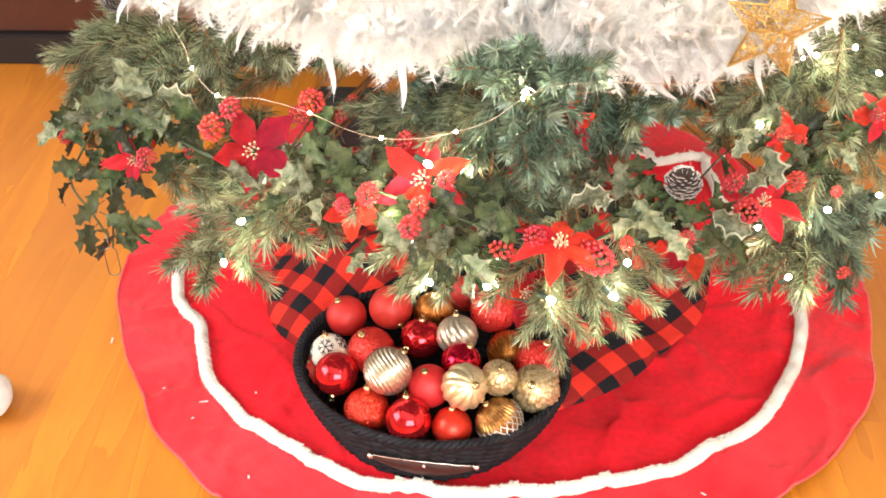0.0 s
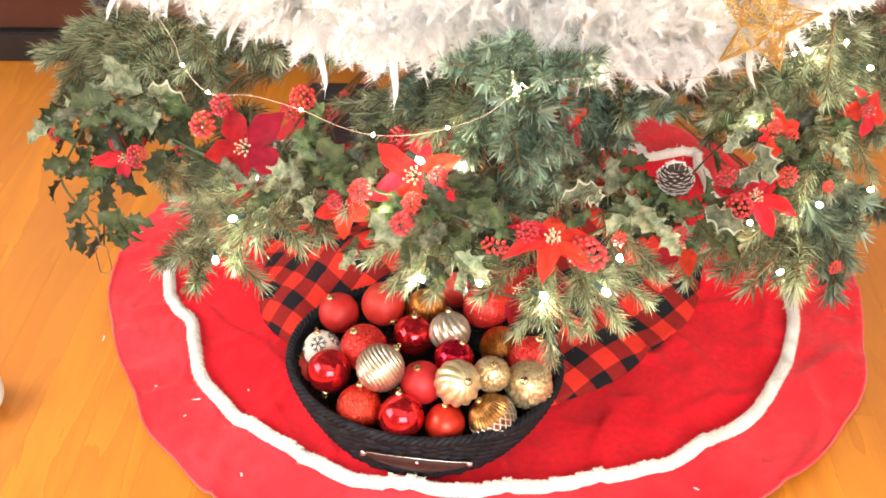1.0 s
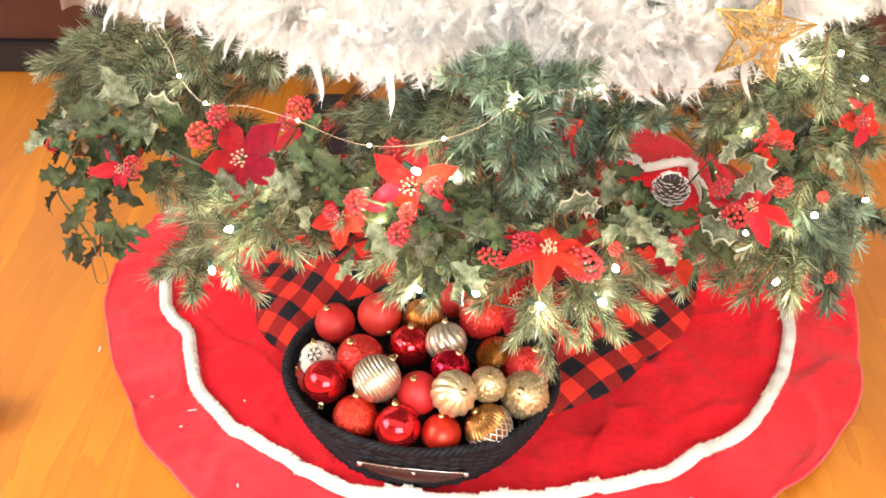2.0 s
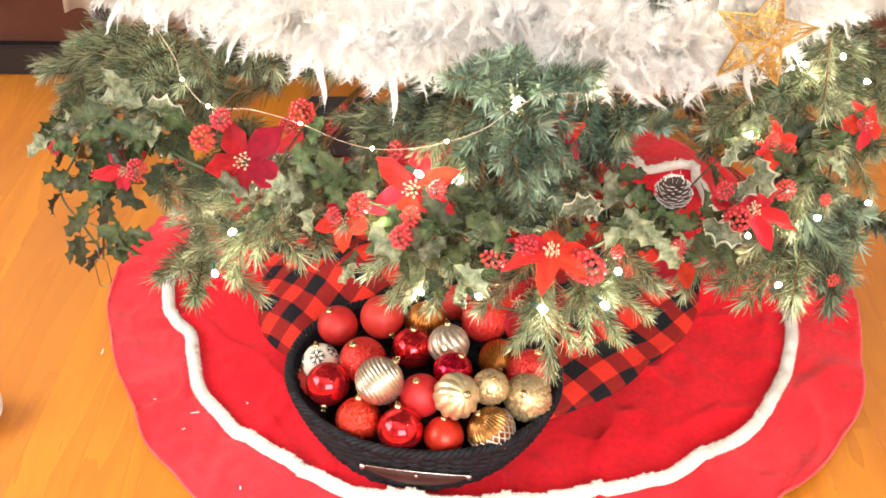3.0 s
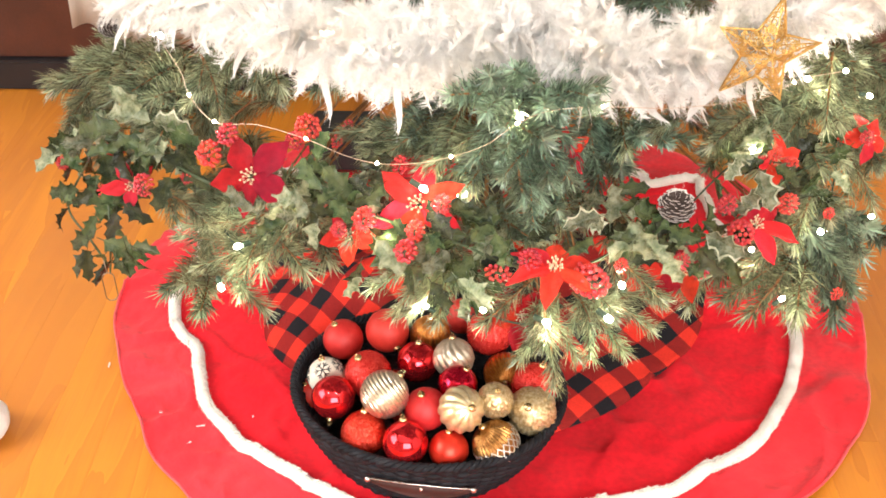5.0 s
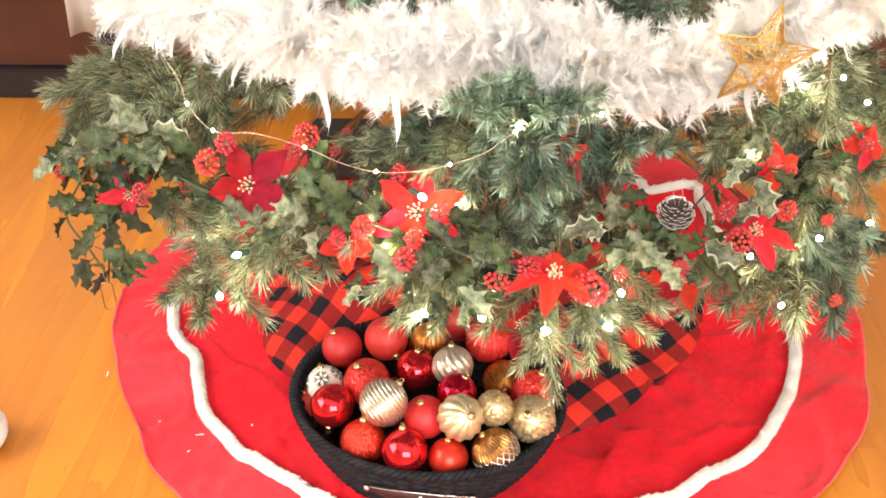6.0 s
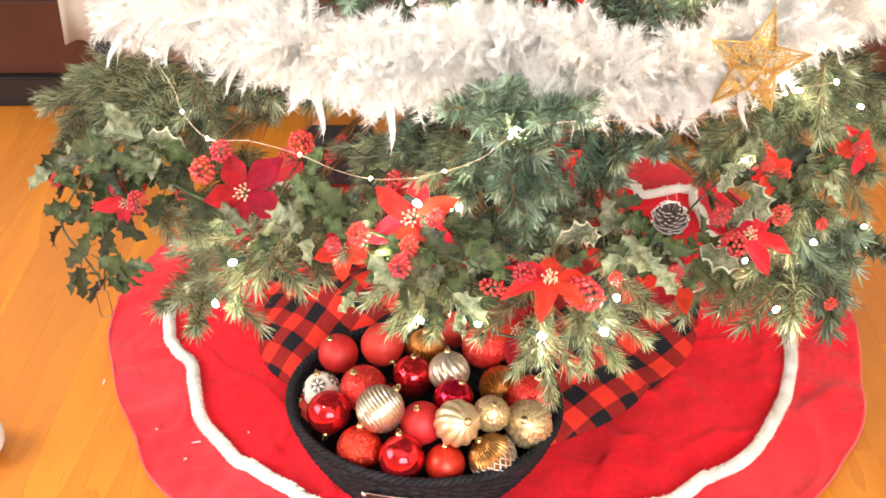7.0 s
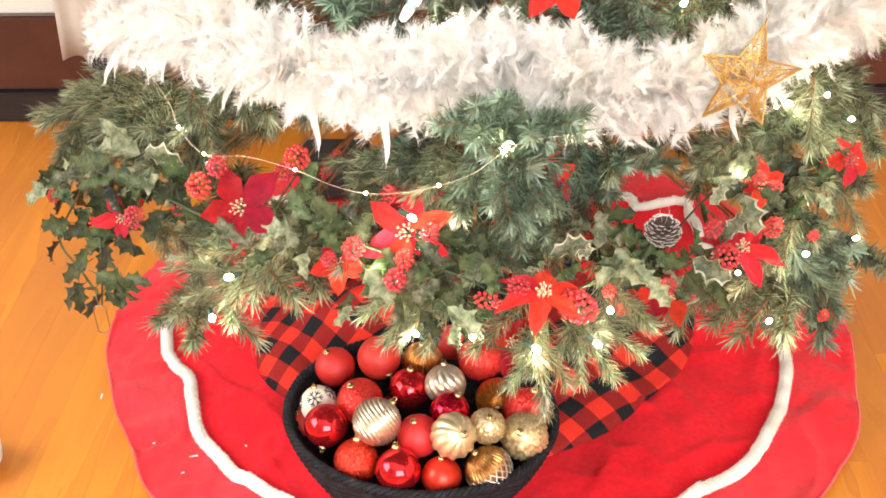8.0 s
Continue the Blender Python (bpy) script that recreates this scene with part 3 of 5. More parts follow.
        part("rivet", rivet, strap, at=Matrix.Translation(path[i] + n * 0.003 - Vector((0, 0, 0.005))) @ Matrix.Scale(0.6, 4))


basket()

WORDS = {
    "matte": "matte red christmas ball with a silver cap", "satin": "satin orange red christmas ball", "glitter": "red glittered christmas ball with a gold cap",
    "ember": "dark red glittered christmas ball", "shiny": "shiny mirror red christmas ball", "crimson": "shiny crimson christmas ball", "snow": "white christmas ball with black snowflake drawing",
    "swirl": "silver champagne ball with swirled ribs", "twist": "pale champagne ball with twisted ribs", "pumpkin": "cream gold ball with pumpkin ribs",
    "rib": "bronze gold ball with fine pleats", "comb": "antique gold ball with silver zigzag lattice", "crackle": "old gold ball with raised crackle relief"}


def ball_mesh(kind):
    """A ball of radius 1 whose cap sits at +z."""
    seg = 204 if kind in ("rib", "comb") else 112
    rows = 110 if kind == "swirl" else 44

    def shape(a, r, z):
        if kind == "swirl":
            return r * (0.93 + 0.11 * abs(math.cos(4 * (a + 4.6 * z))))
        if kind == "twist":
            return r * (0.95 + 0.09 * abs(math.cos(7 * (a + 0.6 * z))))
        if kind == "pumpkin":
            return r * (0.94 + 0.11 * abs(math.cos(6 * (a + 0.25 * z))))
        if kind in ("rib", "comb"):
            return r * (0.93 + 0.10 * abs(math.cos(17 * a)))
        if kind == "crackle":
            n = noise.voronoi(Vector((r * math.cos(a) * 3.2, r * math.sin(a) * 3.2, z * 3.2)))[0]
            return r * (0.90 + 0.45 * min(0.26, n[1] - n[0]))
        return r
    prof = [(math.sin(math.pi * j / rows) + 1e-4, -math.cos(math.pi * j / rows) * (0.94 if kind in ("pumpkin",) else 1.0)) for j in range(rows + 1)]
    v, f = lathe(prof, seg, shape)
    return mesh("body", v, f, BALL[kind])


def cap_mesh():
    v, f = lathe([(0.0, 0.0), (0.17, 0.0), (0.175, 0.03), (0.165, 0.13), (0.12, 0.16), (0.0, 0.165)], 20, lambda a, r, z: r * (1 + 0.05 * math.cos(10 * a)) if z < 0.1 else r)
    ringp = [Vector((0.085 * math.cos(w), 0, 0.22 + 0.085 * math.sin(w))) for w in (2 * math.pi * k / 16 for k in range(16))]
    tube(ringp, 0.016, 6, True, v, f)
    return mesh("cap", v, f, M_CAP)


def snowflake_mesh():
    """Drawn strokes that lie on the ball."""
    v, f = [], []
    for c in (Vector((0.35, -0.6, 0.72)), Vector((-0.75, -0.55, 0.3)), Vector((0.75, 0.3, 0.55)), Vector((0.1, 0.75, 0.65)), Vector((-0.6, 0.5, 0.62))):
        m = frame_to(c).to_3x3()
        for k in range(6):
            w = math.pi * k / 3
            for a0, a1, b0, b1 in ((0, 0, 0.5, 0), (0.25, 0, 0.42, 0.16), (0.25, 0, 0.42, -0.16)):
                p = [Vector((a0 + (b0 - a0) * s, a1 + (b1 - a1) * s, 0)) for s in (0, 0.33, 0.66, 1)]
                p = [m @ Vector((q.x * math.cos(w) - q.y * math.sin(w), q.x * math.sin(w) + q.y * math.cos(w), 1)) for q in p]
                tube([q.normalized() * 1.002 for q in p], 0.03, 5, False, v, f)
    return mesh("snowflake", v, f, M_INK)


def lattice_mesh():
    v, f = [], []
    for row in range(4):
        z0, z1 = 0.28 - 0.22 * row, 0.28 - 0.22 * (row + 1)
        pts = []
        for k in range(40):
            a = 2 * math.pi * k / 40
            z = z0 if (k + row) % 2 else z1
            r = math.sqrt(1 - z * z) * 1.035
            pts.append(Vector((r * math.cos(a), r * math.sin(a), z)))
        tube(pts, 0.040, 5, True, v, f)
    return mesh("lattice", v, f, M_SILVER)


BODY = {k: ball_mesh(k) for k in BALL}
CAP, FLAKE, LATTICE = cap_mesh(), snowflake_mesh(), lattice_mesh()


def ornament(kind, at, r, cap_way):
    t = thing("christmas_ball", WORDS[kind] + " in the basket", "ornament", Matrix.Translation(at) @ frame_to(cap_way, (0.3, 0.8, 0.2)) @ Matrix.Scale(r, 4), "christmas balls in the basket")
    part("body", BODY[kind], t)
    part("cap", CAP, t, "ribbed metal cap with a ring", Matrix.Translation((0, 0, 0.965)))
    if kind == "snow":
        part("snowflake", FLAKE, t, "black snowflake drawing")
    if kind == "comb":
        part("lattice", LATTICE, t, "silver zigzag lattice")
    return t


ornament("matte", (-0.208, -0.258, 0.100), 0.0285, (-0.354, -0.054, 0.934))
ornament("matte", (-0.145, -0.256, 0.115), 0.0307, (0.479, -0.794, -0.373))
ornament("snow", (-0.222, -0.340, 0.103), 0.0257, (-0.215, 0.218, 0.952))
ornament("glitter", (-0.165, -0.348, 0.115), 0.0314, (-0.354, -0.119, 0.928))
ornament("shiny", (-0.207, -0.392, 0.112), 0.0285, (-0.139, -0.695, -0.706))
ornament("swirl", (-0.137, -0.421, 0.145), 0.0304, (0.622, 0.542, 0.565))
ornament("shiny", (-0.100, -0.318, 0.111), 0.0282, (0.055, 0.219, 0.974))
ornament("rib", (-0.085, -0.247, 0.100), 0.0286, (0.002, 0.073, 0.997))
ornament("twist", (-0.051, -0.332, 0.131), 0.0270, (-0.071, 0.424, 0.903))
ornament("crimson", (-0.045, -0.384, 0.129), 0.0262, (0.417, 0.119, 0.901))
ornament("glitter", (-0.001, -0.257, 0.115), 0.0330, (0.167, 0.095, 0.981))
ornament("rib", (0.019, -0.309, 0.085), 0.0286, (0.026, -0.973, 0.230))
ornament("glitter", (0.058, -0.352, 0.100), 0.0322, (0.288, 0.159, 0.944))
ornament("crackle", (0.003, -0.421, 0.137), 0.0234, (0.117, -0.322, 0.940))
ornament("crackle", (0.051, -0.414, 0.113), 0.0316, (-0.219, -0.602, 0.768))
ornament("pumpkin", (-0.040, -0.448, 0.146), 0.0285, (0.454, -0.613, 0.647))
ornament("matte", (-0.085, -0.419, 0.119), 0.0279, (-0.194, -0.141, 0.971))
ornament("ember", (-0.164, -0.440, 0.095), 0.0293, (0.035, 0.339, 0.940))
ornament("shiny", (-0.109, -0.468, 0.107), 0.0286, (-0.108, 0.489, 0.866))
ornament("satin", (-0.055, -0.467, 0.095), 0.0253, (-0.009, 0.217, 0.976))
ornament("comb", (0.004, -0.460, 0.100), 0.0295, (-0.586, 0.124, 0.801))
ornament("matte", (-0.040, -0.190, 0.090), 0.0263, (-0.013, -0.039, 0.999))
ornament("swirl", (0.053, -0.226, 0.106), 0.0264, (-0.047, 0.030, 0.998))
ornament("crimson", (0.042, -0.177, 0.084), 0.0282, (-0.049, -0.187, 0.981))
ornament("matte", (-0.247, -0.334, 0.065), 0.0216, (-0.292, -0.204, 0.934))


# ---------------------------------------------------------------- christmas tree
TREE_Y = 0.02


def reach(z):
    """How far the branches reach from the trunk at a height."""
    return max(0.05, min(0.61, 0.60 - 0.42 * (z - 0.38)))


tree = thing("christmas_tree", "green artificial christmas tree with dense mixed needles", "christmas tree", pose(0, TREE_Y, 0))
v, f = lathe([(0.022, 0.02), (0.022, 0.9), (0.016, 1.2), (0.010, 1.85), (0.0, 1.86)], 14)
part("trunk", mesh("trunk", v, f, M_TRUNK), tree)
for k in range(4):
    a = math.pi / 4 + k * math.pi / 2
    v, f = tube([Vector((0.02 * math.cos(a), 0.02 * math.sin(a), 0.10)), Vector((0.12 * math.cos(a), 0.12 * math.sin(a), 0.055)), Vector((0.2 * math.cos(a), 0.2 * math.sin(a), 0.02))], 0.010, 8)
    part("stand_leg", mesh("stand_leg", v, f, M_TRUNK), tree)


def needle_mesh(kind, seed, L):
    """A twig along z, thick with needles."""
    r = random.Random(seed)
    v, f, slots = [], [], []
    bend = r.uniform(-0.15, 0.15) * L
    droop = -0.12 * L

    def stem(t):
        return Vector((bend * t * t, droop * t * t, L * t))

    twigs = [([stem(i / 12) for i in range(13)], 0.0022)]
    side = (6 if L > 0.15 else 3) if kind == "fir" else (3 if L > 0.15 else 1)
    for i in range(side):
        t = 0.12 + 0.6 * i / side
        s = 1 if i % 2 else -1
        b = stem(t)
        w = Vector((s * r.uniform(0.5, 0.8), r.uniform(-0.3, 0.25), r.uniform(0.75, 1.0))).normalized()
        l = (1 - t) * L * r.uniform(0.5, 0.75)
        twigs.append(([b + w * l * k / 6 + Vector((0, droop * (k / 6) ** 2 * 0.5, 0)) for k in range(7)], 0.0016))
    for path, rad in twigs:
        n0 = len(f)
        tube(path, lambda t: rad * (1 - 0.6 * t), 5, False, v, f)
        slots += [0] * (len(f) - n0)
    for path, rad in twigs:
        length = sum((path[i + 1] - path[i]).length for i in range(len(path) - 1))
        count = int(length * (2500 if kind == "fir" else 2700))
        for _ in range(count):
            t = r.random() ** 0.9
            x = t * (len(path) - 1)
            i = min(int(x), len(path) - 2)
            p = path[i].lerp(path[i + 1], x - i)
            d = (path[i + 1] - path[i]).normalized()
            m = frame_to(d).to_3x3()
            w = r.uniform(0, 2 * math.pi)
            if kind == "fir":
                ln, lean = r.uniform(0.018, 0.031) * (1 - 0.3 * t), r.uniform(0.6, 1.15)
            else:
                ln, lean = r.uniform(0.020, 0.038) * (1 - 0.2 * t), r.uniform(0.5, 1.15) * (1 - 0.25 * t)
            way = m @ Vector((math.cos(w) * math.sin(lean), math.sin(w) * math.sin(lean), math.cos(lean)))
            sidev = way.cross(d).normalized() * (0.0010 if kind == "fir" else 0.00058)
            upv = way.cross(sidev).normalized() * 0.0005
            tipp = p + way * ln + Vector((r.uniform(-0.08, 0.08), r.uniform(-0.1, 0.06), 0)) * ln
            mid = p + way * ln * 0.7
            b = len(v)
            v += [p - sidev, p + sidev, mid + sidev, mid - sidev, tipp, mid + upv]
            f += [(b, b + 1, b + 2, b + 5), (b, b + 5, b + 3), (b + 3, b + 5, b + 4), (b + 5, b + 2, b + 4)]
            slots += [1] * 4
    return mesh(kind + "_twig", v, f, [M_TWIG, M_PINE if kind == "pine" else M_FIR], slots)


TWIGS = {(k, L): [needle_mesh(k, 30 + i, L) for i in range(4)] for k in ("pine", "fir") for L in (0.11, 0.20)}

def twig(kind, tail, tip, size=None, branch=True):
    """A needled twig from tail to tip, wired to the trunk."""
    a, b = Vector(tail) - Vector((0, TREE_Y, 0)), Vector(tip) - Vector((0, TREE_Y, 0))
    way = b - a
    b = b - way.normalized() * 0.02
    unit = 0.20 if size or way.length > 0.15 else 0.11
    s = size or min(1.35, max(0.8, way.length / unit))
    a = b - way.normalized() * unit * s
    turn = frame_to(way, (rng.uniform(-0.5, 0.5), rng.uniform(-0.5, 0.5), 1)) @ Matrix.Rotation(rng.uniform(-0.5, 0.5), 4, "Z")
    part("twig", TWIGS[(kind, unit)][rng.randrange(4)], tree, at=Matrix.Translation(a) @ turn @ Matrix.Scale(s, 4))
    if branch:
        root = Vector((0, 0, min(a.z + 0.10, 1.8)))
        root += Vector((a.x, a.y, 0)).normalized() * 0.018
        mid = root.lerp(a, 0.6) + Vector((0, 0, 0.03))
        v, f = tube(smooth_path([root, mid, a + way.normalized() * 0.01], 4), lambda t: 0.0019 * (1 - 0.3 * t), 6)
        part("branch", mesh("branch", v, f, M_TWIG), tree)


# long branches that can be told apart, from the outer side to the middle
twig("pine", (-0.520, -0.039, 0.416), (-0.624, -0.104, 0.420))
twig("pine", (-0.495, -0.031, 0.434), (-0.579, -0.082, 0.456))
twig("pine", (-0.385, -0.222, 0.509), (-0.327, -0.424, 0.514))
twig("pine", (-0.437, -0.135, 0.493), (-0.353, -0.366, 0.534))
twig("pine", (-0.337, -0.217, 0.515), (-0.280, -0.373, 0.532))
twig("pine", (-0.517, -0.087, 0.404), (-0.613, -0.083, 0.366))
twig("pine", (-0.562, -0.068, 0.360), (-0.605, -0.146, 0.360))
twig("pine", (-0.322, -0.398, 0.402), (-0.368, -0.414, 0.441))
twig("pine", (-0.307, -0.397, 0.424), (-0.352, -0.442, 0.418))
twig("pine", (-0.288, -0.425, 0.378), (-0.375, -0.447, 0.402))
twig("pine", (-0.292, -0.437, 0.374), (-0.352, -0.468, 0.375))
twig("pine", (-0.276, -0.451, 0.384), (-0.296, -0.520, 0.365))
twig("pine", (-0.261, -0.420, 0.394), (-0.204, -0.524, 0.418))
twig("pine", (-0.226, -0.424, 0.420), (-0.252, -0.511, 0.404))
twig("pine", (-0.354, -0.311, 0.449), (-0.393, -0.359, 0.445))
twig("pine", (-0.237, -0.385, 0.441), (-0.174, -0.482, 0.454))
twig("fir", (0.003, -0.473, 0.591), (-0.028, -0.531, 0.655))
twig("fir", (0.004, -0.474, 0.589), (-0.061, -0.538, 0.636))
twig("fir", (0.031, -0.470, 0.593), (0.079, -0.534, 0.639))
twig("fir", (0.042, -0.473, 0.589), (0.015, -0.531, 0.653))
twig("fir", (0.053, -0.468, 0.596), (0.085, -0.544, 0.619))
twig("pine", (-0.107, -0.400, 0.511), (-0.174, -0.443, 0.529))
twig("pine", (-0.101, -0.405, 0.504), (-0.153, -0.463, 0.504))
twig("pine", (-0.076, -0.401, 0.522), (-0.120, -0.476, 0.519))
twig("pine", (-0.064, -0.411, 0.507), (-0.056, -0.496, 0.499))
twig("pine", (-0.034, -0.411, 0.514), (-0.081, -0.501, 0.524))
twig("pine", (-0.022, -0.414, 0.509), (-0.039, -0.513, 0.509))
twig("fir", (0.015, -0.475, 0.587), (0.034, -0.603, 0.510))
twig("fir", (0.006, -0.479, 0.582), (0.006, -0.587, 0.524))
twig("fir", (0.023, -0.477, 0.584), (0.050, -0.574, 0.544))
twig("fir", (-0.004, -0.429, 0.518), (-0.028, -0.526, 0.504))
twig("fir", (0.101, -0.380, 0.514), (0.079, -0.490, 0.484))
twig("fir", (0.122, -0.362, 0.497), (0.108, -0.476, 0.462))
twig("fir", (0.116, -0.365, 0.492), (0.149, -0.451, 0.489))
twig("fir", (0.143, -0.391, 0.507), (0.213, -0.436, 0.531))
twig("fir", (0.152, -0.370, 0.502), (0.179, -0.419, 0.548))
twig("pine", (-0.061, -0.517, 0.398), (-0.088, -0.576, 0.372))
twig("pine", (-0.073, -0.502, 0.402), (-0.120, -0.567, 0.379))
twig("pine", (-0.055, -0.522, 0.387), (-0.051, -0.579, 0.376))
twig("pine", (-0.098, -0.500, 0.399), (-0.138, -0.550, 0.406))
twig("pine", (0.048, -0.551, 0.374), (0.072, -0.605, 0.307))
twig("pine", (0.046, -0.547, 0.356), (0.024, -0.599, 0.342))
twig("pine", (0.064, -0.546, 0.356), (0.090, -0.592, 0.345))
twig("pine", (0.100, -0.527, 0.364), (0.151, -0.581, 0.348), None, False)
twig("pine", (0.118, -0.519, 0.374), (0.175, -0.559, 0.368), None, False)
twig("pine", (0.100, -0.530, 0.359), (0.111, -0.590, 0.344))
twig("pine", (0.136, -0.514, 0.377), (0.180, -0.545, 0.394), None, False)
twig("pine", (0.010, -0.529, 0.378), (-0.022, -0.578, 0.379))
twig("fir", (-0.021, -0.466, 0.443), (-0.055, -0.547, 0.437))
twig("fir", (-0.009, -0.464, 0.449), (0.038, -0.542, 0.452))
twig("pine", (0.387, -0.214, 0.515), (0.434, -0.262, 0.544))
twig("pine", (0.405, -0.221, 0.518), (0.338, -0.393, 0.510))
twig("pine", (0.429, -0.200, 0.494), (0.392, -0.361, 0.484))
twig("pine", (0.348, -0.265, 0.480), (0.256, -0.418, 0.523))
twig("pine", (0.338, -0.278, 0.479), (0.307, -0.410, 0.481))
twig("pine", (0.388, -0.231, 0.456), (0.299, -0.381, 0.560))
twig("pine", (0.446, -0.165, 0.494), (0.439, -0.298, 0.494))
twig("pine", (0.313, -0.271, 0.445), (0.244, -0.403, 0.483))
twig("pine", (0.514, -0.068, 0.418), (0.476, -0.269, 0.465))
twig("pine", (0.365, -0.364, 0.337), (0.245, -0.516, 0.381))
twig("pine", (0.337, -0.414, 0.347), (0.281, -0.521, 0.352))
twig("pine", (0.364, -0.391, 0.340), (0.308, -0.507, 0.357))
twig("fir", (0.362, -0.396, 0.375), (0.432, -0.411, 0.252))
twig("fir", (0.371, -0.398, 0.361), (0.374, -0.461, 0.311))
twig("fir", (0.388, -0.377, 0.370), (0.437, -0.406, 0.303))
twig("fir", (0.405, -0.349, 0.384), (0.449, -0.392, 0.342))
twig("pine", (0.378, -0.357, 0.411), (0.417, -0.387, 0.412))
twig("pine", (0.365, -0.348, 0.421), (0.362, -0.434, 0.418))
twig("pine", (0.433, -0.275, 0.410), (0.455, -0.363, 0.390))
twig("pine", (0.356, -0.304, 0.456), (0.363, -0.399, 0.469))
twig("pine", (0.238, -0.430, 0.349), (0.197, -0.503, 0.352), None, False)
twig("pine", (0.462, -0.213, 0.424), (0.466, -0.318, 0.428))
twig("fir", (0.139, -0.352, 0.666), (0.153, -0.449, 0.653))
twig("fir", (0.120, -0.321, 0.654), (0.073, -0.429, 0.666))
twig("pine", (0.040, -0.337, 0.661), (0.006, -0.429, 0.678))
twig("pine", (-0.039, -0.334, 0.664), (-0.016, -0.432, 0.674))
twig("fir", (-0.150, -0.305, 0.663), (-0.123, -0.415, 0.674))
twig("pine", (-0.246, -0.248, 0.650), (-0.245, -0.366, 0.665))
twig("pine", (0.302, -0.206, 0.624), (0.217, -0.381, 0.667))
twig("pine", (0.437, -0.105, 0.509), (0.529, -0.092, 0.527))
twig("pine", (0.488, -0.059, 0.473), (0.522, -0.128, 0.495))
# shorter twigs between them
twig("fir", (-0.063, -0.370, 0.528), (-0.102, -0.454, 0.529), None, False)
twig("fir", (0.484, -0.185, 0.263), (0.385, -0.385, 0.382), None, False)
twig("pine", (-0.129, -0.393, 0.453), (-0.108, -0.476, 0.484), None, False)
twig("pine", (0.140, -0.414, 0.407), (0.142, -0.500, 0.421), None, False)
twig("fir", (-0.101, -0.342, 0.565), (-0.121, -0.430, 0.567), None, False)
twig("pine", (-0.524, -0.048, 0.445), (-0.419, -0.264, 0.486), None, False)
twig("pine", (-0.373, -0.275, 0.366), (-0.291, -0.441, 0.407), None, False)
twig("pine", (0.485, -0.061, 0.470), (0.405, -0.260, 0.514), None, False)
twig("pine", (0.289, -0.363, 0.324), (0.259, -0.475, 0.382), None, False)
twig("fir", (0.371, -0.280, 0.365), (0.310, -0.421, 0.421), None, False)
twig("pine", (-0.256, -0.368, 0.387), (-0.240, -0.459, 0.427), None, False)
twig("fir", (0.354, -0.303, 0.361), (0.360, -0.403, 0.389), None, False)
twig("pine", (-0.075, -0.425, 0.417), (-0.080, -0.496, 0.451), None, False)
twig("pine", (0.118, -0.383, 0.478), (0.127, -0.477, 0.473), None, False)
twig("pine", (0.032, -0.385, 0.507), (0.009, -0.469, 0.521), None, False)
twig("pine", (-0.296, -0.303, 0.442), (-0.238, -0.433, 0.473), None, False)
twig("fir", (0.047, -0.420, 0.433), (0.041, -0.508, 0.441), None, False)
twig("pine", (-0.219, -0.382, 0.404), (-0.165, -0.495, 0.416), None, False)
twig("pine", (0.130, -0.356, 0.523), (0.132, -0.454, 0.515), None, False)
twig("pine", (-0.255, -0.264, 0.556), (-0.242, -0.365, 0.590), None, False)
twig("fir", (0.053, -0.409, 0.455), (0.062, -0.488, 0.475), None, False)
twig("pine", (0.299, -0.236, 0.532), (0.239, -0.392, 0.546), None, False)
twig("pine", (-0.561, -0.053, 0.375), (-0.544, -0.169, 0.360), None, False)
twig("pine", (0.068, -0.411, 0.444), (0.033, -0.499, 0.456), None, False)
twig("pine", (0.146, -0.321, 0.573), (0.132, -0.421, 0.575), None, False)
twig("pine", (0.072, -0.423, 0.420), (0.035, -0.514, 0.425), None, False)
twig("pine", (0.094, -0.395, 0.469), (0.046, -0.487, 0.481), None, False)
twig("pine", (0.379, -0.236, 0.405), (0.365, -0.363, 0.442), None, False)
twig("fir", (-0.069, -0.409, 0.449), (-0.040, -0.490, 0.476), None, False)
twig("pine", (-0.019, -0.346, 0.586), (-0.045, -0.428, 0.597), None, False)
twig("fir", (0.473, -0.174, 0.254), (0.425, -0.359, 0.351), None, False)
twig("pine", (-0.199, -0.306, 0.553), (-0.167, -0.405, 0.585), None, False)
twig("pine", (0.077, -0.351, 0.561), (0.058, -0.450, 0.552), None, False)
twig("pine", (-0.027, -0.360, 0.557), (-0.045, -0.438, 0.580), None, False)
twig("pine", (0.304, -0.351, 0.344), (0.319, -0.451, 0.362), None, False)
twig("pine", (0.382, -0.228, 0.409), (0.299, -0.396, 0.474), None, False)
twig("fir", (0.004, -0.343, 0.593), (0.026, -0.426, 0.604), None, False)
twig("pine", (-0.001, -0.422, 0.432), (0.015, -0.507, 0.443), None, False)
twig("pine", (-0.170, -0.399, 0.413), (-0.120, -0.489, 0.453), None, False)
twig("pine", (-0.489, -0.027, 0.425), (-0.518, -0.120, 0.428), None, False)
twig("pine", (-0.515, -0.126, 0.359), (-0.543, -0.204, 0.356), None, False)
twig("pine", (-0.331, -0.307, 0.389), (-0.263, -0.438, 0.444), None, False)
twig("pine", (0.136, -0.343, 0.543), (0.139, -0.421, 0.572), None, False)
twig("pine", (0.506, -0.139, 0.360), (0.489, -0.241, 0.390), None, False)
twig("pine", (-0.378, -0.275, 0.256), (-0.306, -0.460, 0.328), None, False)
twig("pine", (-0.270, -0.254, 0.549), (-0.247, -0.379, 0.559), None, False)
twig("pine", (0.324, -0.264, 0.457), (0.292, -0.395, 0.486), None, False)
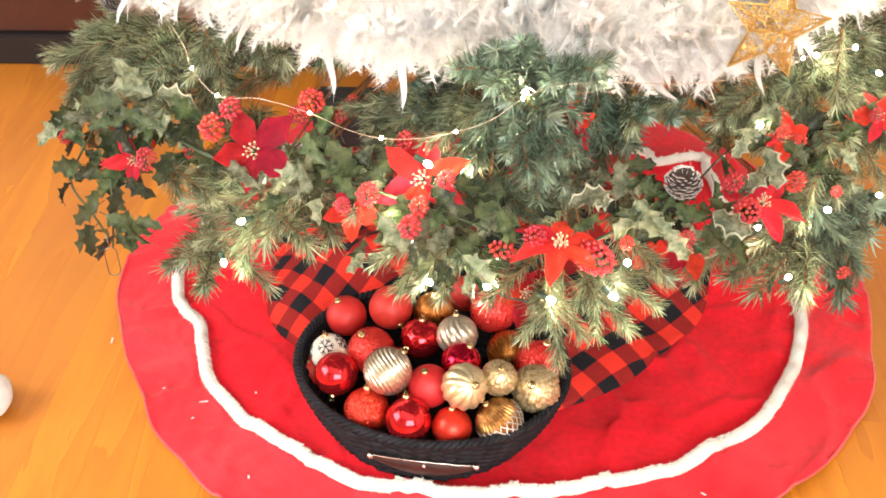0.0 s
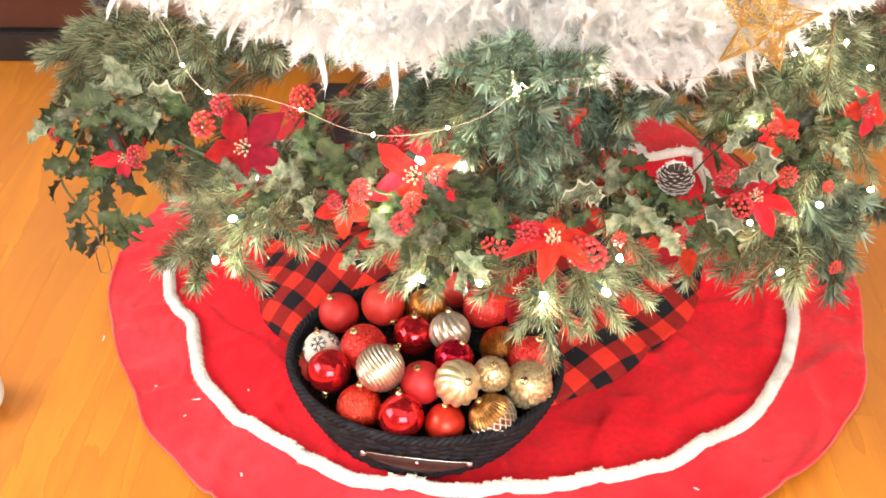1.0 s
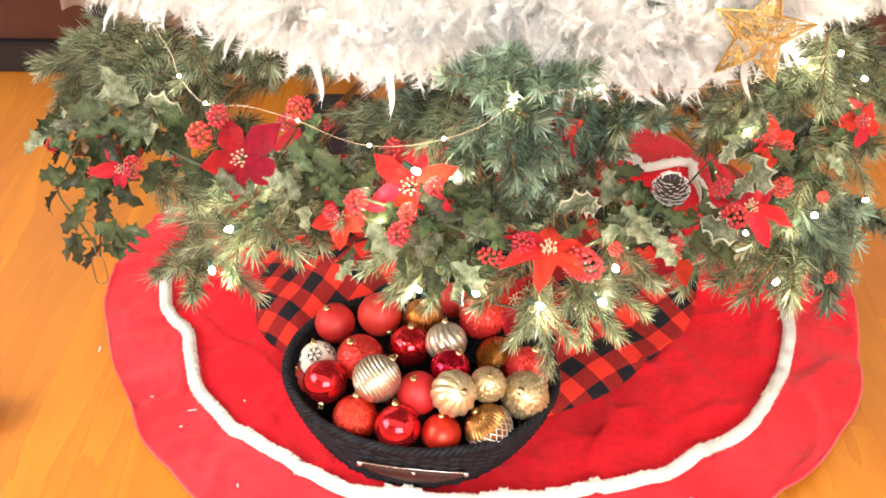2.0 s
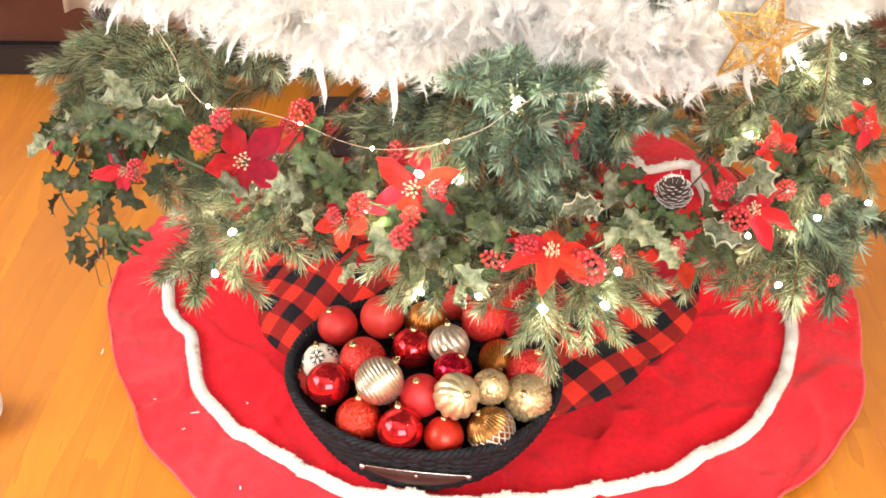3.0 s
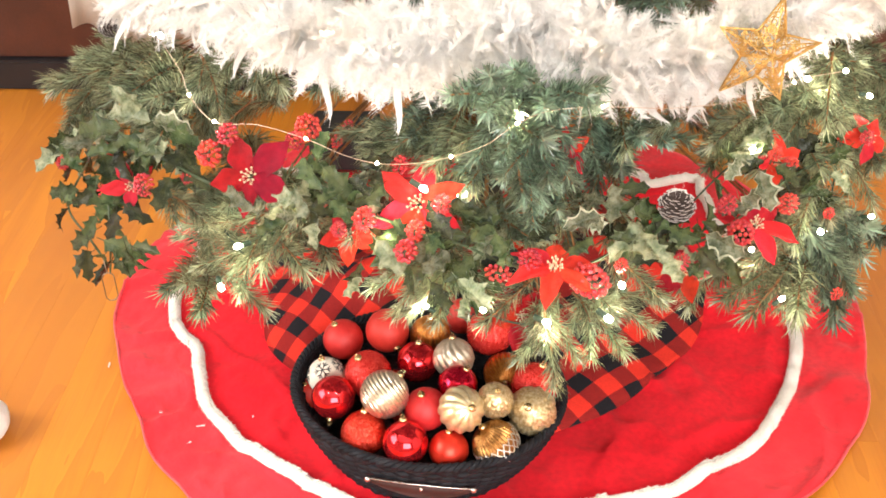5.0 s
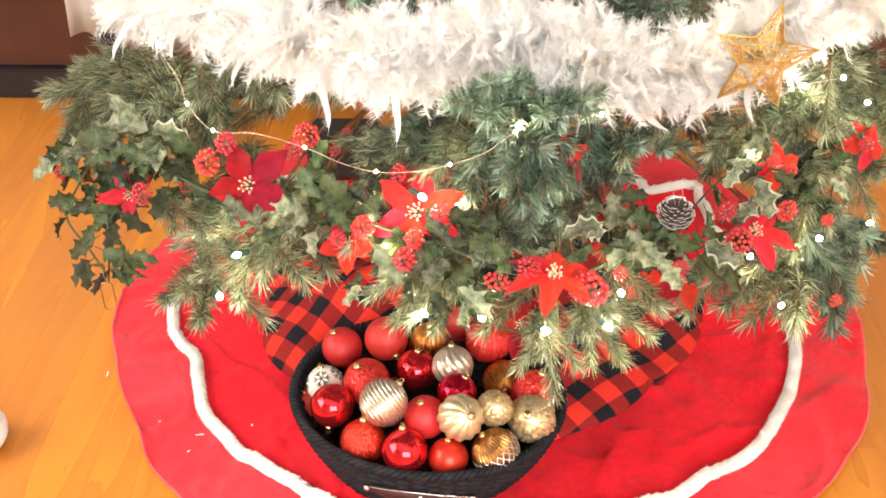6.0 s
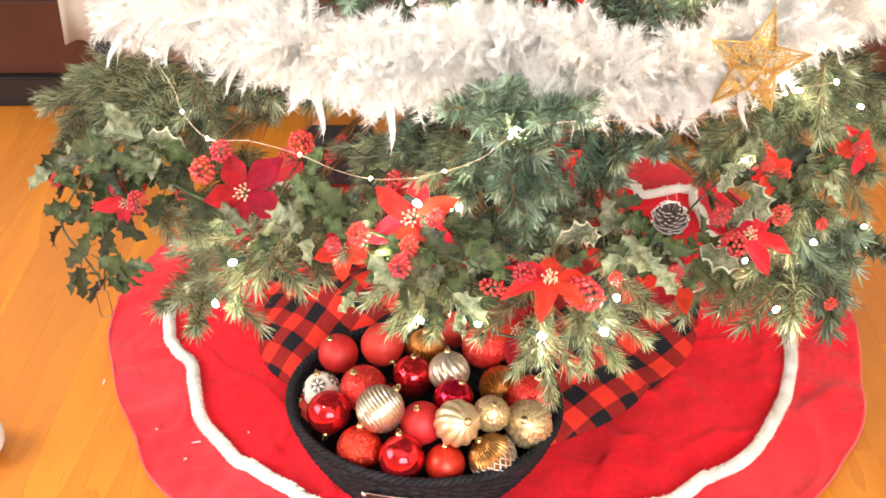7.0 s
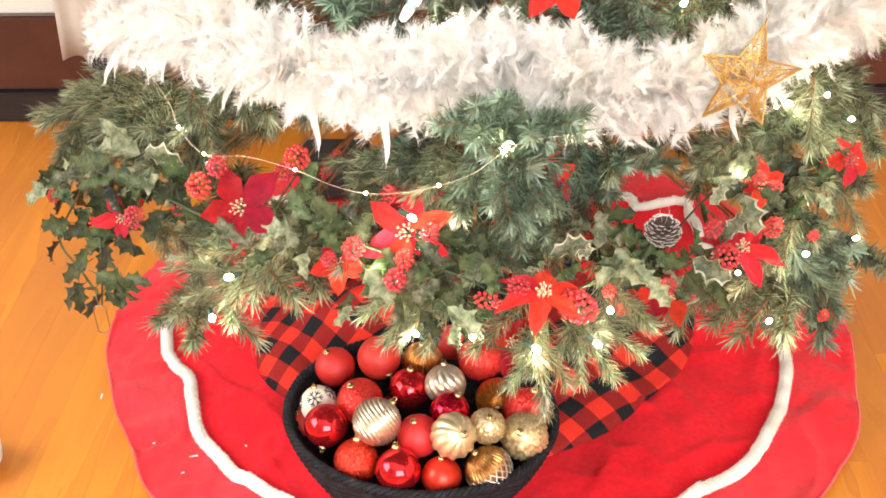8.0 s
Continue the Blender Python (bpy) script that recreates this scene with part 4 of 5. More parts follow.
# light sprays that lie over the garland
twig("pine", (-0.073, -0.418, 0.509), (-0.161, -0.442, 0.529), None, False)
twig("pine", (-0.085, -0.428, 0.500), (-0.158, -0.457, 0.513), None, False)
twig("pine", (-0.100, -0.419, 0.525), (-0.148, -0.441, 0.549), None, False)
twig("pine", (-0.056, -0.373, 0.495), (-0.116, -0.393, 0.522), None, False)
twig("pine", (-0.491, -0.083, 0.445), (-0.615, -0.129, 0.437), None, False)
twig("pine", (-0.501, -0.070, 0.452), (-0.583, -0.105, 0.459), None, False)
twig("pine", (-0.510, -0.047, 0.414), (-0.609, -0.101, 0.393), None, False)
twig("pine", (-0.435, -0.059, 0.441), (-0.507, -0.110, 0.424), None, False)
twig("pine", (-0.332, -0.248, 0.537), (-0.339, -0.337, 0.463), None, False)
twig("pine", (-0.313, -0.353, 0.551), (-0.346, -0.405, 0.531), None, False)
twig("pine", (-0.314, -0.360, 0.551), (-0.278, -0.413, 0.527), None, False)
twig("pine", (-0.575, -0.124, 0.390), (-0.586, -0.166, 0.383), None, False)
twig("pine", (-0.293, -0.422, 0.427), (-0.349, -0.455, 0.434), None, False)
twig("pine", (-0.292, -0.437, 0.414), (-0.358, -0.473, 0.417), None, False)
twig("fir", (0.020, -0.433, 0.563), (0.050, -0.521, 0.490), None, False)
twig("fir", (0.018, -0.371, 0.518), (0.026, -0.443, 0.469), None, False)
twig("fir", (0.030, -0.367, 0.523), (0.065, -0.428, 0.488), None, False)
twig("fir", (0.020, -0.437, 0.565), (-0.004, -0.496, 0.536), None, False)
twig("pine", (0.360, -0.347, 0.557), (0.344, -0.415, 0.514), None, False)
twig("pine", (0.441, -0.168, 0.470), (0.462, -0.226, 0.440), None, False)
twig("pine", (0.389, -0.255, 0.507), (0.347, -0.312, 0.480), None, False)
twig("pine", (-0.046, -0.478, 0.532), (-0.080, -0.520, 0.525), None, False)
twig("pine", (-0.054, -0.476, 0.534), (-0.062, -0.520, 0.524), None, False)
twig("pine", (-0.198, -0.456, 0.474), (-0.216, -0.506, 0.456), None, False)
twig("pine", (-0.334, -0.452, 0.449), (-0.293, -0.483, 0.455), None, False)
twig("pine", (-0.147, -0.497, 0.458), (-0.167, -0.535, 0.456), None, False)
twig("pine", (0.201, -0.423, 0.554), (0.155, -0.473, 0.537), None, False)
twig("pine", (0.239, -0.424, 0.528), (0.209, -0.459, 0.530), None, False)
twig("pine", (0.337, -0.419, 0.421), (0.310, -0.469, 0.403), None, False)
twig("pine", (0.309, -0.448, 0.403), (0.264, -0.498, 0.386), None, False)
twig("pine", (-0.025, -0.554, 0.436), (0.003, -0.594, 0.432), None, False)
twig("pine", (0.149, -0.533, 0.410), (0.170, -0.569, 0.412), None, False)
# the inner mass and the upper tiers
tiers = random.Random(77)
for z, count, inner in ((0.34, 13, 0.40), (0.42, 14, 0.36), (0.50, 14, 0.33), (0.60, 16, 0.40)):
    for k in range(count):
        a = 2 * math.pi * (k + tiers.uniform(-0.3, 0.3)) / count
        front = max(0.0, -math.sin(a))
        if front > 0.25 and 0.25 < abs(math.cos(a)) < 0.85:
            continue
        r1 = (reach(z) - 0.03) * (1 - front) + inner * front
        p = Vector(((r1 - 0.2) * math.cos(a), TREE_Y + (r1 - 0.2) * math.sin(a), z + 0.03))
        q = Vector((r1 * math.cos(a + tiers.uniform(-0.2, 0.2)), TREE_Y + r1 * math.sin(a), z - tiers.uniform(-0.02, 0.05)))
        twig("fir" if tiers.random() < 0.6 else "pine", p, q, 1.15)
for i in range(9):
    z = 0.72 + 0.115 * i
    count = max(5, int(17 - 1.3 * i))
    for k in range(count):
        a = 2 * math.pi * (k + tiers.uniform(-0.3, 0.3) + 0.5 * (i % 2)) / count
        r1 = reach(z)
        p = Vector((max(0.02, r1 - 0.2) * math.cos(a), TREE_Y + max(0.02, r1 - 0.2) * math.sin(a), z + 0.04))
        q = Vector((r1 * math.cos(a), TREE_Y + r1 * math.sin(a), z - tiers.uniform(0, 0.05)))
        twig("fir" if tiers.random() < 0.6 else "pine", p, q, 1.1)
twig("fir", (0, TREE_Y, 1.72), (0, TREE_Y, 1.92), 1.0, False)


# ---------------------------------------------------------------- feather boa
def feather(v, f, base, way, normal, length, width, curl, r, sweep=(0.6, 1.6), sag=0.28):
    """One plume: a quill with separate barbs on both sides."""
    d, n = Vector(way).normalized(), Vector(normal)
    n = (n - d * n.dot(d)).normalized()
    s = d.cross(n)
    steps = 8
    drop = sag * (Vector((0, 0, 1)) - d * d.z)
    pts = []
    for i in range(steps + 1):
        t = i / steps
        c = curl * t * t
        pts.append(Vector(base) + d * length * (t - 0.25 * abs(curl) * t * t) + n * length * 0.5 * c + s * length * 0.16 * math.sin(4 * t + curl * 5) - drop * length * t * t)
    b = len(v)
    core = width * (0.20 if sag > 0.2 else 0.9)
    for i, p in enumerate(pts):
        t = i / steps
        w = core * min(1.0, 0.25 + 3 * t) * (1 - t ** 4) + 0.0006
        v += [p - s * w + n * w * 0.3, p, p + s * w + n * w * 0.3]
    for i in range(steps):
        a = b + 3 * i
        f += [(a, a + 1, a + 4, a + 3), (a + 1, a + 2, a + 5, a + 4)]
    for i in range(int(length * (3200 if sag > 0.2 else 1500))):
        t = r.uniform(0.05, 0.98)
        x = t * steps
        k = min(int(x), steps - 1)
        p = pts[k].lerp(pts[k + 1], x - k)
        sd = 1 if i % 2 else -1
        w = width * (1 - 0.5 * t) * r.uniform(0.5, 1.15)
        q = p + s * sd * w + d * w * r.uniform(*sweep) + n * w * r.uniform(-0.4, 0.6)
        c = len(v)
        v += [p - d * 0.0006, p + d * 0.0006, q]
        f.append((c, c + 1, c + 2))


BOA_SPOTS = []


def feather_boa():
    front = [(-0.453, -0.184, 0.586), (-0.355, -0.297, 0.626), (-0.280, -0.360, 0.633), (-0.202, -0.412, 0.625), (-0.124, -0.442, 0.621), (-0.050, -0.450, 0.633), (0.017, -0.445, 0.646), (0.079, -0.448, 0.629), (0.138, -0.443, 0.611), (0.211, -0.416, 0.610), (0.292, -0.358, 0.623), (0.385, -0.272, 0.614), (0.508, -0.085, 0.556)]
    back = []
    first, last = Vector(front[0]), Vector(front[-1])
    a0 = math.atan2(last.y - TREE_Y, last.x)
    a1 = math.atan2(first.y - TREE_Y, first.x) % (2 * math.pi)
    for k in range(1, 9):
        a = a0 + (a1 - a0) * k / 9
        back.append((0.44 * math.cos(a), TREE_Y + 0.44 * math.sin(a), last.z + (first.z - last.z) * k / 9 + 0.06 * math.sin(math.pi * k / 9)))
    path = smooth_path(front + back, 14, True)
    for k in range(4, 14 * (len(front) - 1), 6):
        BOA_SPOTS.append(path[k])
    boa = thing("feather_boa", "fluffy white feather boa wound round the tree", "feather boa")
    v, f = tube(path, 0.007, 6, True)
    part("cord", mesh("cord", v, f, M_FEATHER), boa)
    r = random.Random(21)
    span = 14 * (len(front) - 1)
    v, f = [], []
    for i in range(2500):
        k = r.randrange(span) if i < 2050 else r.randrange(span, len(path))
        p = path[k]
        along = (path[(k + 1) % len(path)] - path[k - 1]).normalized()
        out = Vector((p.x, p.y - TREE_Y, 0)).normalized()
        w = r.uniform(-2.4, 2.4)
        side = out * math.cos(w) + Vector((0, 0, 1)) * math.sin(w) * 0.9
        way = side + along * r.uniform(-0.9, 0.9) + Vector((0, 0, -0.15))
        feather(v, f, p - side * 0.004, way, out + Vector((0, 0, 0.6)), r.uniform(0.040, 0.070) * (0.75 if way.z < -0.5 else 1.0), r.uniform(0.012, 0.020), r.uniform(-0.8, 0.5), r)
    part("fluff", mesh("fluff", v, f, M_FEATHER), boa, "short white fluffy feathers")
    boa.children[-1]["kind"] = "stuff"
    plumes = []
    for i in range(6):
        v, f = [], []
        feather(v, f, (0, 0, 0), (0, 0, 1), (0, 1, 0), 0.085, 0.0062, (-0.5, 0.3, -0.2, 0.5, 0.1, -0.7)[i], random.Random(50 + i), (2.5, 5.0), 0.0)
        plumes.append(mesh("plume", v, f, M_FEATHER))
    for i in range(26):
        k = r.randrange(span)
        p = path[k]
        along = (path[(k + 1) % len(path)] - path[k - 1]).normalized()
        out = Vector((p.x, p.y - TREE_Y, 0)).normalized()
        way = out * r.uniform(0.25, 0.8) + Vector((0, 0, -1)) + along * r.uniform(-0.6, 0.6)
        m = Matrix.Translation(p + out * r.uniform(0.0, 0.02)) @ frame_to(way, out) @ Matrix.Rotation(r.uniform(-1, 1), 4, "Z") @ Matrix.Scale(r.uniform(0.55, 0.95), 4)
        part("feather", plumes[i % 6], boa, at=m)


feather_boa()


# ---------------------------------------------------------------- holly garland
def holly_leaf(seed, edge):
    """A spiny leaf of unit length along y, folded along its rib and facing +z."""
    r = random.Random(seed)
    v, f, slots = [], [], []
    n, rib = 12, 0.80 if edge else 0.55
    curl, fold = r.uniform(-0.6, 0.4), r.uniform(0.45, 1.0)
    for i in range(n + 1):
        t = i / n
        w = 0.285 * math.sin(math.pi * min(1, t * 0.93 + 0.05)) ** 0.8
        spiny = w * (0.66, 0.82, 1.30, 0.84)[i % 4] if 0 < i < n else 0.012
        z = curl * t * t
        tilt = 0.07 if i % 4 == 2 else -0.015
        v += [(-spiny, t + 0.04 * (i % 4 == 2), z + fold * w + tilt), (-spiny * rib, t, z + fold * w * rib * 0.8), (0, t, z), (spiny * rib, t, z + fold * w * rib * 0.8), (spiny, t + 0.04 * (i % 4 == 2), z + fold * w + tilt)]
    for i in range(n):
        a = 5 * i
        for k in range(4):
            f.append((a + k, a + k + 1, a + k + 6, a + k + 5))
            slots.append(1 if edge and k in (0, 3) else 0)
    b = len(v)
    tube([Vector((0, -0.22, 0.0)), Vector((0, 0.0, -0.004))], 0.014, 5, False, v, f)
    slots += [0] * (len(f) - len(slots))
    return v, f, slots


LEAVES = {}
for look_name, mats in (("green", [M_LEAF, M_LEAF]), ("frost", [M_FROST, M_FROST]), ("cream", [M_FROST, M_CREAM_EDGE])):
    LEAVES[look_name] = []
    for i in range(4):
        v, f, slots = holly_leaf(200 + i, look_name == "cream")
        LEAVES[look_name].append(mesh("leaf", v, f, mats, slots, False))

garland = thing("holly_garland", "artificial holly garland with dark spiny leaves", "garland")


def vine(points, r=0.0016):
    v, f = tube(smooth_path(points, 8), r, 6)
    part("vine", mesh("vine", v, f, M_VINE), garland)


leaf_rng = random.Random(12)


def leaves(at, count, spread, looks="ggggf", size=0.033, hang=0.0):
    """A sprig of holly leaves about a point of the garland."""
    c = Vector(at)
    out = Vector((c.x, c.y - TREE_Y, 0)).normalized()
    r = leaf_rng
    for _ in range(count):
        p = c + Vector((r.gauss(0, spread), r.gauss(0, spread * 0.5), r.gauss(0, spread * 0.8)))
        normal = out * 0.6 + Vector((r.uniform(-1, 1), r.uniform(-0.5, 0.3), r.uniform(-0.4, 1.1)))
        way = Vector((r.uniform(-1, 1), r.uniform(-0.6, 0.1), r.uniform(-1, 0.7) - hang))
        z = normal.normalized()
        y = (way - z * way.dot(z)).normalized()
        m = Matrix((y.cross(z), y, z)).transposed().to_4x4()
        k = r.choice(looks)
        part("leaf", LEAVES[{"g": "green", "f": "frost", "c": "cream"}[k]][r.randrange(4)], garland, at=Matrix.Translation(p) @ m @ Matrix.Scale(size * r.uniform(0.75, 1.2), 4))


vine([(-0.580, -0.199, 0.360), (-0.478, -0.304, 0.443), (-0.384, -0.392, 0.471), (-0.309, -0.452, 0.471), (-0.245, -0.476, 0.473), (-0.183, -0.498, 0.481), (-0.112, -0.523, 0.471), (-0.044, -0.539, 0.456), (0.013, -0.557, 0.442), (0.081, -0.545, 0.435), (0.135, -0.512, 0.441), (0.205, -0.487, 0.425), (0.263, -0.451, 0.439), (0.326, -0.399, 0.458), (0.432, -0.298, 0.446)])
vine([(-0.498, -0.303, 0.411), (-0.567, -0.231, 0.301), (-0.497, -0.350, 0.328), (-0.463, -0.392, 0.316)], 0.0016)
vine([(-0.458, -0.365, 0.402), (-0.452, -0.397, 0.368), (-0.466, -0.388, 0.305)], 0.0013)
leaves((-0.515, -0.225, 0.420), 3, .016)
leaves((-0.438, -0.325, 0.480), 6, .022, "gff")
leaves((-0.376, -0.381, 0.500), 8, .022, "gff")
leaves((-0.540, -0.215, 0.381), 3, .014)
leaves((-0.476, -0.325, 0.424), 5, .018)
leaves((-0.401, -0.379, 0.467), 7, .020)
leaves((-0.360, -0.418, 0.465), 8, .022)
leaves((-0.234, -0.474, 0.465), 5, .016, "ffg")
leaves((-0.195, -0.481, 0.504), 6, .018, "ggf")
leaves((-0.171, -0.503, 0.477), 8, .020)
leaves((-0.201, -0.503, 0.457), 5, .018, "ggf")
leaves((-0.148, -0.495, 0.487), 5, .018)
leaves((-0.111, -0.547, 0.440), 6, .016, "ggf")
leaves((-0.060, -0.546, 0.460), 6, .020)
leaves((-0.027, -0.532, 0.472), 8, .020)
leaves((-0.032, -0.560, 0.436), 5, .020, "ggg")
leaves((0.001, -0.548, 0.462), 5, .018)
leaves((-0.077, -0.560, 0.428), 2, .016, "g")
leaves((-0.037, -0.580, 0.416), 2, .008, "f")
leaves((0.081, -0.532, 0.481), 1, .006, "c")
leaves((0.110, -0.495, 0.484), 5, .016, "gf")
leaves((0.132, -0.526, 0.457), 8, .020, "ggf")
leaves((0.162, -0.523, 0.442), 5, .018, "ggf")
leaves((0.210, -0.495, 0.424), 7, .020, "ggf")
leaves((0.158, -0.497, 0.459), 4, .016)
leaves((0.230, -0.464, 0.446), 5, .016)
leaves((0.280, -0.449, 0.466), 1, .006, "c")
leaves((0.274, -0.419, 0.483), 5, .018)
leaves((0.342, -0.395, 0.442), 6, .020)
leaves((0.392, -0.341, 0.454), 6, .020)
leaves((0.233, -0.500, 0.420), 3, .012, "gc")
leaves((-0.549, -0.215, 0.376), 4, .011, "gggf", .036, .2)
leaves((-0.477, -0.336, 0.418), 4, .011, "g", .036, .2)
leaves((-0.428, -0.402, 0.424), 3, .011, "g", .036, .2)
leaves((-0.497, -0.349, 0.383), 2, .011, "g", .036, .2)
leaves((-0.466, -0.357, 0.370), 3, .011, "g", .036, .2)
leaves((-0.497, -0.352, 0.328), 2, .011, "g", .036, .2)
leaves((-0.445, -0.420, 0.353), 3, .011, "g", .036, .2)
leaves((-0.414, -0.441, 0.380), 2, .011, "g", .036, .2)
leaves((-0.405, -0.399, 0.448), 4, .011, "g", .036, .2)
leaves((-0.557, -0.205, 0.391), 3, .011, "gggf", .036, .2)
leaves((-0.368, -0.413, 0.482), 3, .011, "gggf", .036, .2)
leaves((-0.454, -0.324, 0.434), 4, .011, "gggf", .036, .2)
leaves((-0.350, -0.407, 0.489), 3, .011, "gggf", .036, .2)


def holly(base, tip, tone):
    """One leaf of the garland from its stem end to its point."""
    a, b = Vector(base), Vector(tip)
    y = (b - a).normalized()
    z = Vector((leaf_rng.uniform(-0.6, 0.6), -0.75, leaf_rng.uniform(0.1, 1.1)))
    z = (z - y * z.dot(y)).normalized()
    m = Matrix((y.cross(z), y, z)).transposed().to_4x4()
    part("leaf", LEAVES[tone][leaf_rng.randrange(4)], garland, at=Matrix.Translation(a) @ m @ Matrix.Scale((b - a).length * 1.08, 4))


# leaves that lie on top of the sprigs
holly((-0.431, -0.353, 0.484), (-0.483, -0.359, 0.487), "green")
holly((-0.529, -0.222, 0.395), (-0.576, -0.232, 0.393), "green")
holly((-0.382, -0.398, 0.515), (-0.426, -0.393, 0.533), "frost")
holly((-0.415, -0.351, 0.486), (-0.394, -0.339, 0.512), "frost")
holly((-0.379, -0.396, 0.517), (-0.342, -0.403, 0.517), "cream")
holly((-0.367, -0.401, 0.510), (-0.332, -0.414, 0.500), "green")
holly((-0.370, -0.432, 0.484), (-0.355, -0.425, 0.504), "frost")
holly((-0.462, -0.339, 0.442), (-0.449, -0.366, 0.413), "green")
holly((-0.357, -0.441, 0.471), (-0.367, -0.466, 0.446), "green")
holly((-0.536, -0.258, 0.342), (-0.573, -0.266, 0.343), "green")
holly((-0.478, -0.355, 0.402), (-0.499, -0.371, 0.392), "green")
holly((-0.484, -0.358, 0.348), (-0.512, -0.375, 0.335), "green")
holly((-0.474, -0.373, 0.378), (-0.485, -0.390, 0.363), "green")
holly((-0.428, -0.428, 0.418), (-0.432, -0.448, 0.399), "green")
holly((-0.419, -0.422, 0.425), (-0.395, -0.437, 0.413), "green")
holly((-0.494, -0.374, 0.326), (-0.491, -0.396, 0.305), "green")
holly((-0.450, -0.424, 0.377), (-0.412, -0.437, 0.367), "green")
holly((-0.437, -0.435, 0.361), (-0.425, -0.449, 0.352), "green")
holly((-0.407, -0.454, 0.390), (-0.382, -0.460, 0.391), "green")
holly((-0.202, -0.508, 0.488), (-0.235, -0.514, 0.492), "frost")
holly((-0.219, -0.496, 0.472), (-0.198, -0.498, 0.479), "frost")
holly((-0.181, -0.497, 0.519), (-0.153, -0.518, 0.499), "green")
holly((-0.155, -0.505, 0.511), (-0.135, -0.521, 0.499), "green")
holly((-0.183, -0.516, 0.497), (-0.189, -0.536, 0.479), "green")
holly((-0.173, -0.519, 0.492), (-0.153, -0.534, 0.481), "green")
holly((-0.125, -0.554, 0.469), (-0.099, -0.576, 0.447), "frost")
holly((-0.058, -0.556, 0.484), (-0.075, -0.574, 0.469), "green")
holly((-0.053, -0.568, 0.466), (-0.078, -0.585, 0.454), "frost")
holly((-0.030, -0.569, 0.461), (-0.053, -0.587, 0.446), "green")
holly((-0.015, -0.548, 0.487), (-0.053, -0.546, 0.501), "green")
holly((-0.009, -0.561, 0.482), (0.003, -0.581, 0.463), "green")
holly((-0.031, -0.559, 0.472), (-0.008, -0.547, 0.499), "green")
# leaf lit by a bulb: the paler tone carries that light
holly((-0.044, -0.582, 0.443), (-0.018, -0.603, 0.423), "frost")
holly((0.107, -0.528, 0.476), (0.105, -0.512, 0.509), "frost")
holly((0.094, -0.548, 0.496), (0.063, -0.558, 0.494), "cream")
holly((0.125, -0.536, 0.481), (0.146, -0.561, 0.456), "frost")
holly((0.136, -0.541, 0.474), (0.106, -0.558, 0.460), "frost")
holly((0.142, -0.546, 0.467), (0.158, -0.564, 0.451), "frost")
holly((0.169, -0.509, 0.480), (0.149, -0.528, 0.464), "green")
holly((0.168, -0.519, 0.466), (0.196, -0.532, 0.457), "green")
holly((0.211, -0.505, 0.448), (0.247, -0.520, 0.436), "cream")
holly((0.218, -0.508, 0.443), (0.205, -0.528, 0.426), "green")
holly((0.272, -0.443, 0.487), (0.280, -0.472, 0.457), "cream")
holly((0.236, -0.449, 0.480), (0.253, -0.442, 0.499), "cream")
holly((0.289, -0.440, 0.491), (0.314, -0.454, 0.481), "green")
holly((0.284, -0.416, 0.525), (0.260, -0.431, 0.515), "frost")
holly((-0.340, -0.423, 0.495), (-0.356, -0.443, 0.478), "green")
holly((-0.397, -0.401, 0.474), (-0.404, -0.424, 0.452), "green")
holly((-0.144, -0.499, 0.520), (-0.116, -0.497, 0.532), "green")
holly((-0.121, -0.508, 0.506), (-0.143, -0.527, 0.491), "green")
holly((-0.075, -0.547, 0.498), (-0.053, -0.567, 0.479), "green")
holly((0.062, -0.569, 0.468), (0.083, -0.564, 0.485), "green")
holly((0.187, -0.523, 0.424), (0.206, -0.535, 0.416), "green")
holly((0.160, -0.543, 0.452), (0.176, -0.564, 0.432), "frost")


# ---------------------------------------------------------------- poinsettias and berries
def petal_mesh(seed, mat):
    r = random.Random(seed)
    v, f = [], []
    nu, nv = 8, 12
    curl, fold = r.uniform(-0.45, 0.05), r.uniform(0.1, 0.4)
    twist = r.uniform(-0.25, 0.25)
    for j in range(nv + 1):
        t = j / nv
        w = 0.31 * math.sin(math.pi * t ** 0.85) ** 0.9 * (1 - 0.15 * t) + 0.008
        for i in range(nu + 1):
            s = 2 * i / nu - 1
            z = curl * t * t + fold * w * abs(s) + 0.035 * math.sin(9 * t + 4 * s) * abs(s) + twist * w * s * t + 0.03 * noise.noise((s * 3, t * 6, seed))
            v.append((w * s * (1 + 0.08 * math.sin(13 * t + seed)), t * 1.0, z))
    for j in range(nv):
        for i in range(nu):
            a = j * (nu + 1) + i
            f.append((a, a + 1, a + nu + 2, a + nu + 1))
    return mesh("petal", v, f, mat)


PETALS = {"deep": [petal_mesh(300 + i, M_PETAL) for i in range(4)], "bright": [petal_mesh(310 + i, M_PETAL_B) for i in range(4)]}


def bead_heart():
    r = random.Random(8)
    bm = bmesh.new()
    for i in range(13):
        a, q = i * 2.4, 0.055 * math.sqrt(i)
        p = Vector((q * math.cos(a), q * math.sin(a), 0.13 + r.uniform(0, 0.05)))
        bmesh.ops.create_icosphere(bm, subdivisions=2, radius=0.026, matrix=Matrix.Translation(p) @ Matrix.Diagonal((1, 1, 1.4, 1)))
        bmesh.ops.create_cone(bm, segments=5, radius1=0.01, radius2=0.01, depth=p.z, matrix=Matrix.Translation(p * 0.5 + Vector((p.x, p.y, 0)) * 0.25))
    return from_bm("stamens", bm, M_BEAD)


HEART = bead_heart()


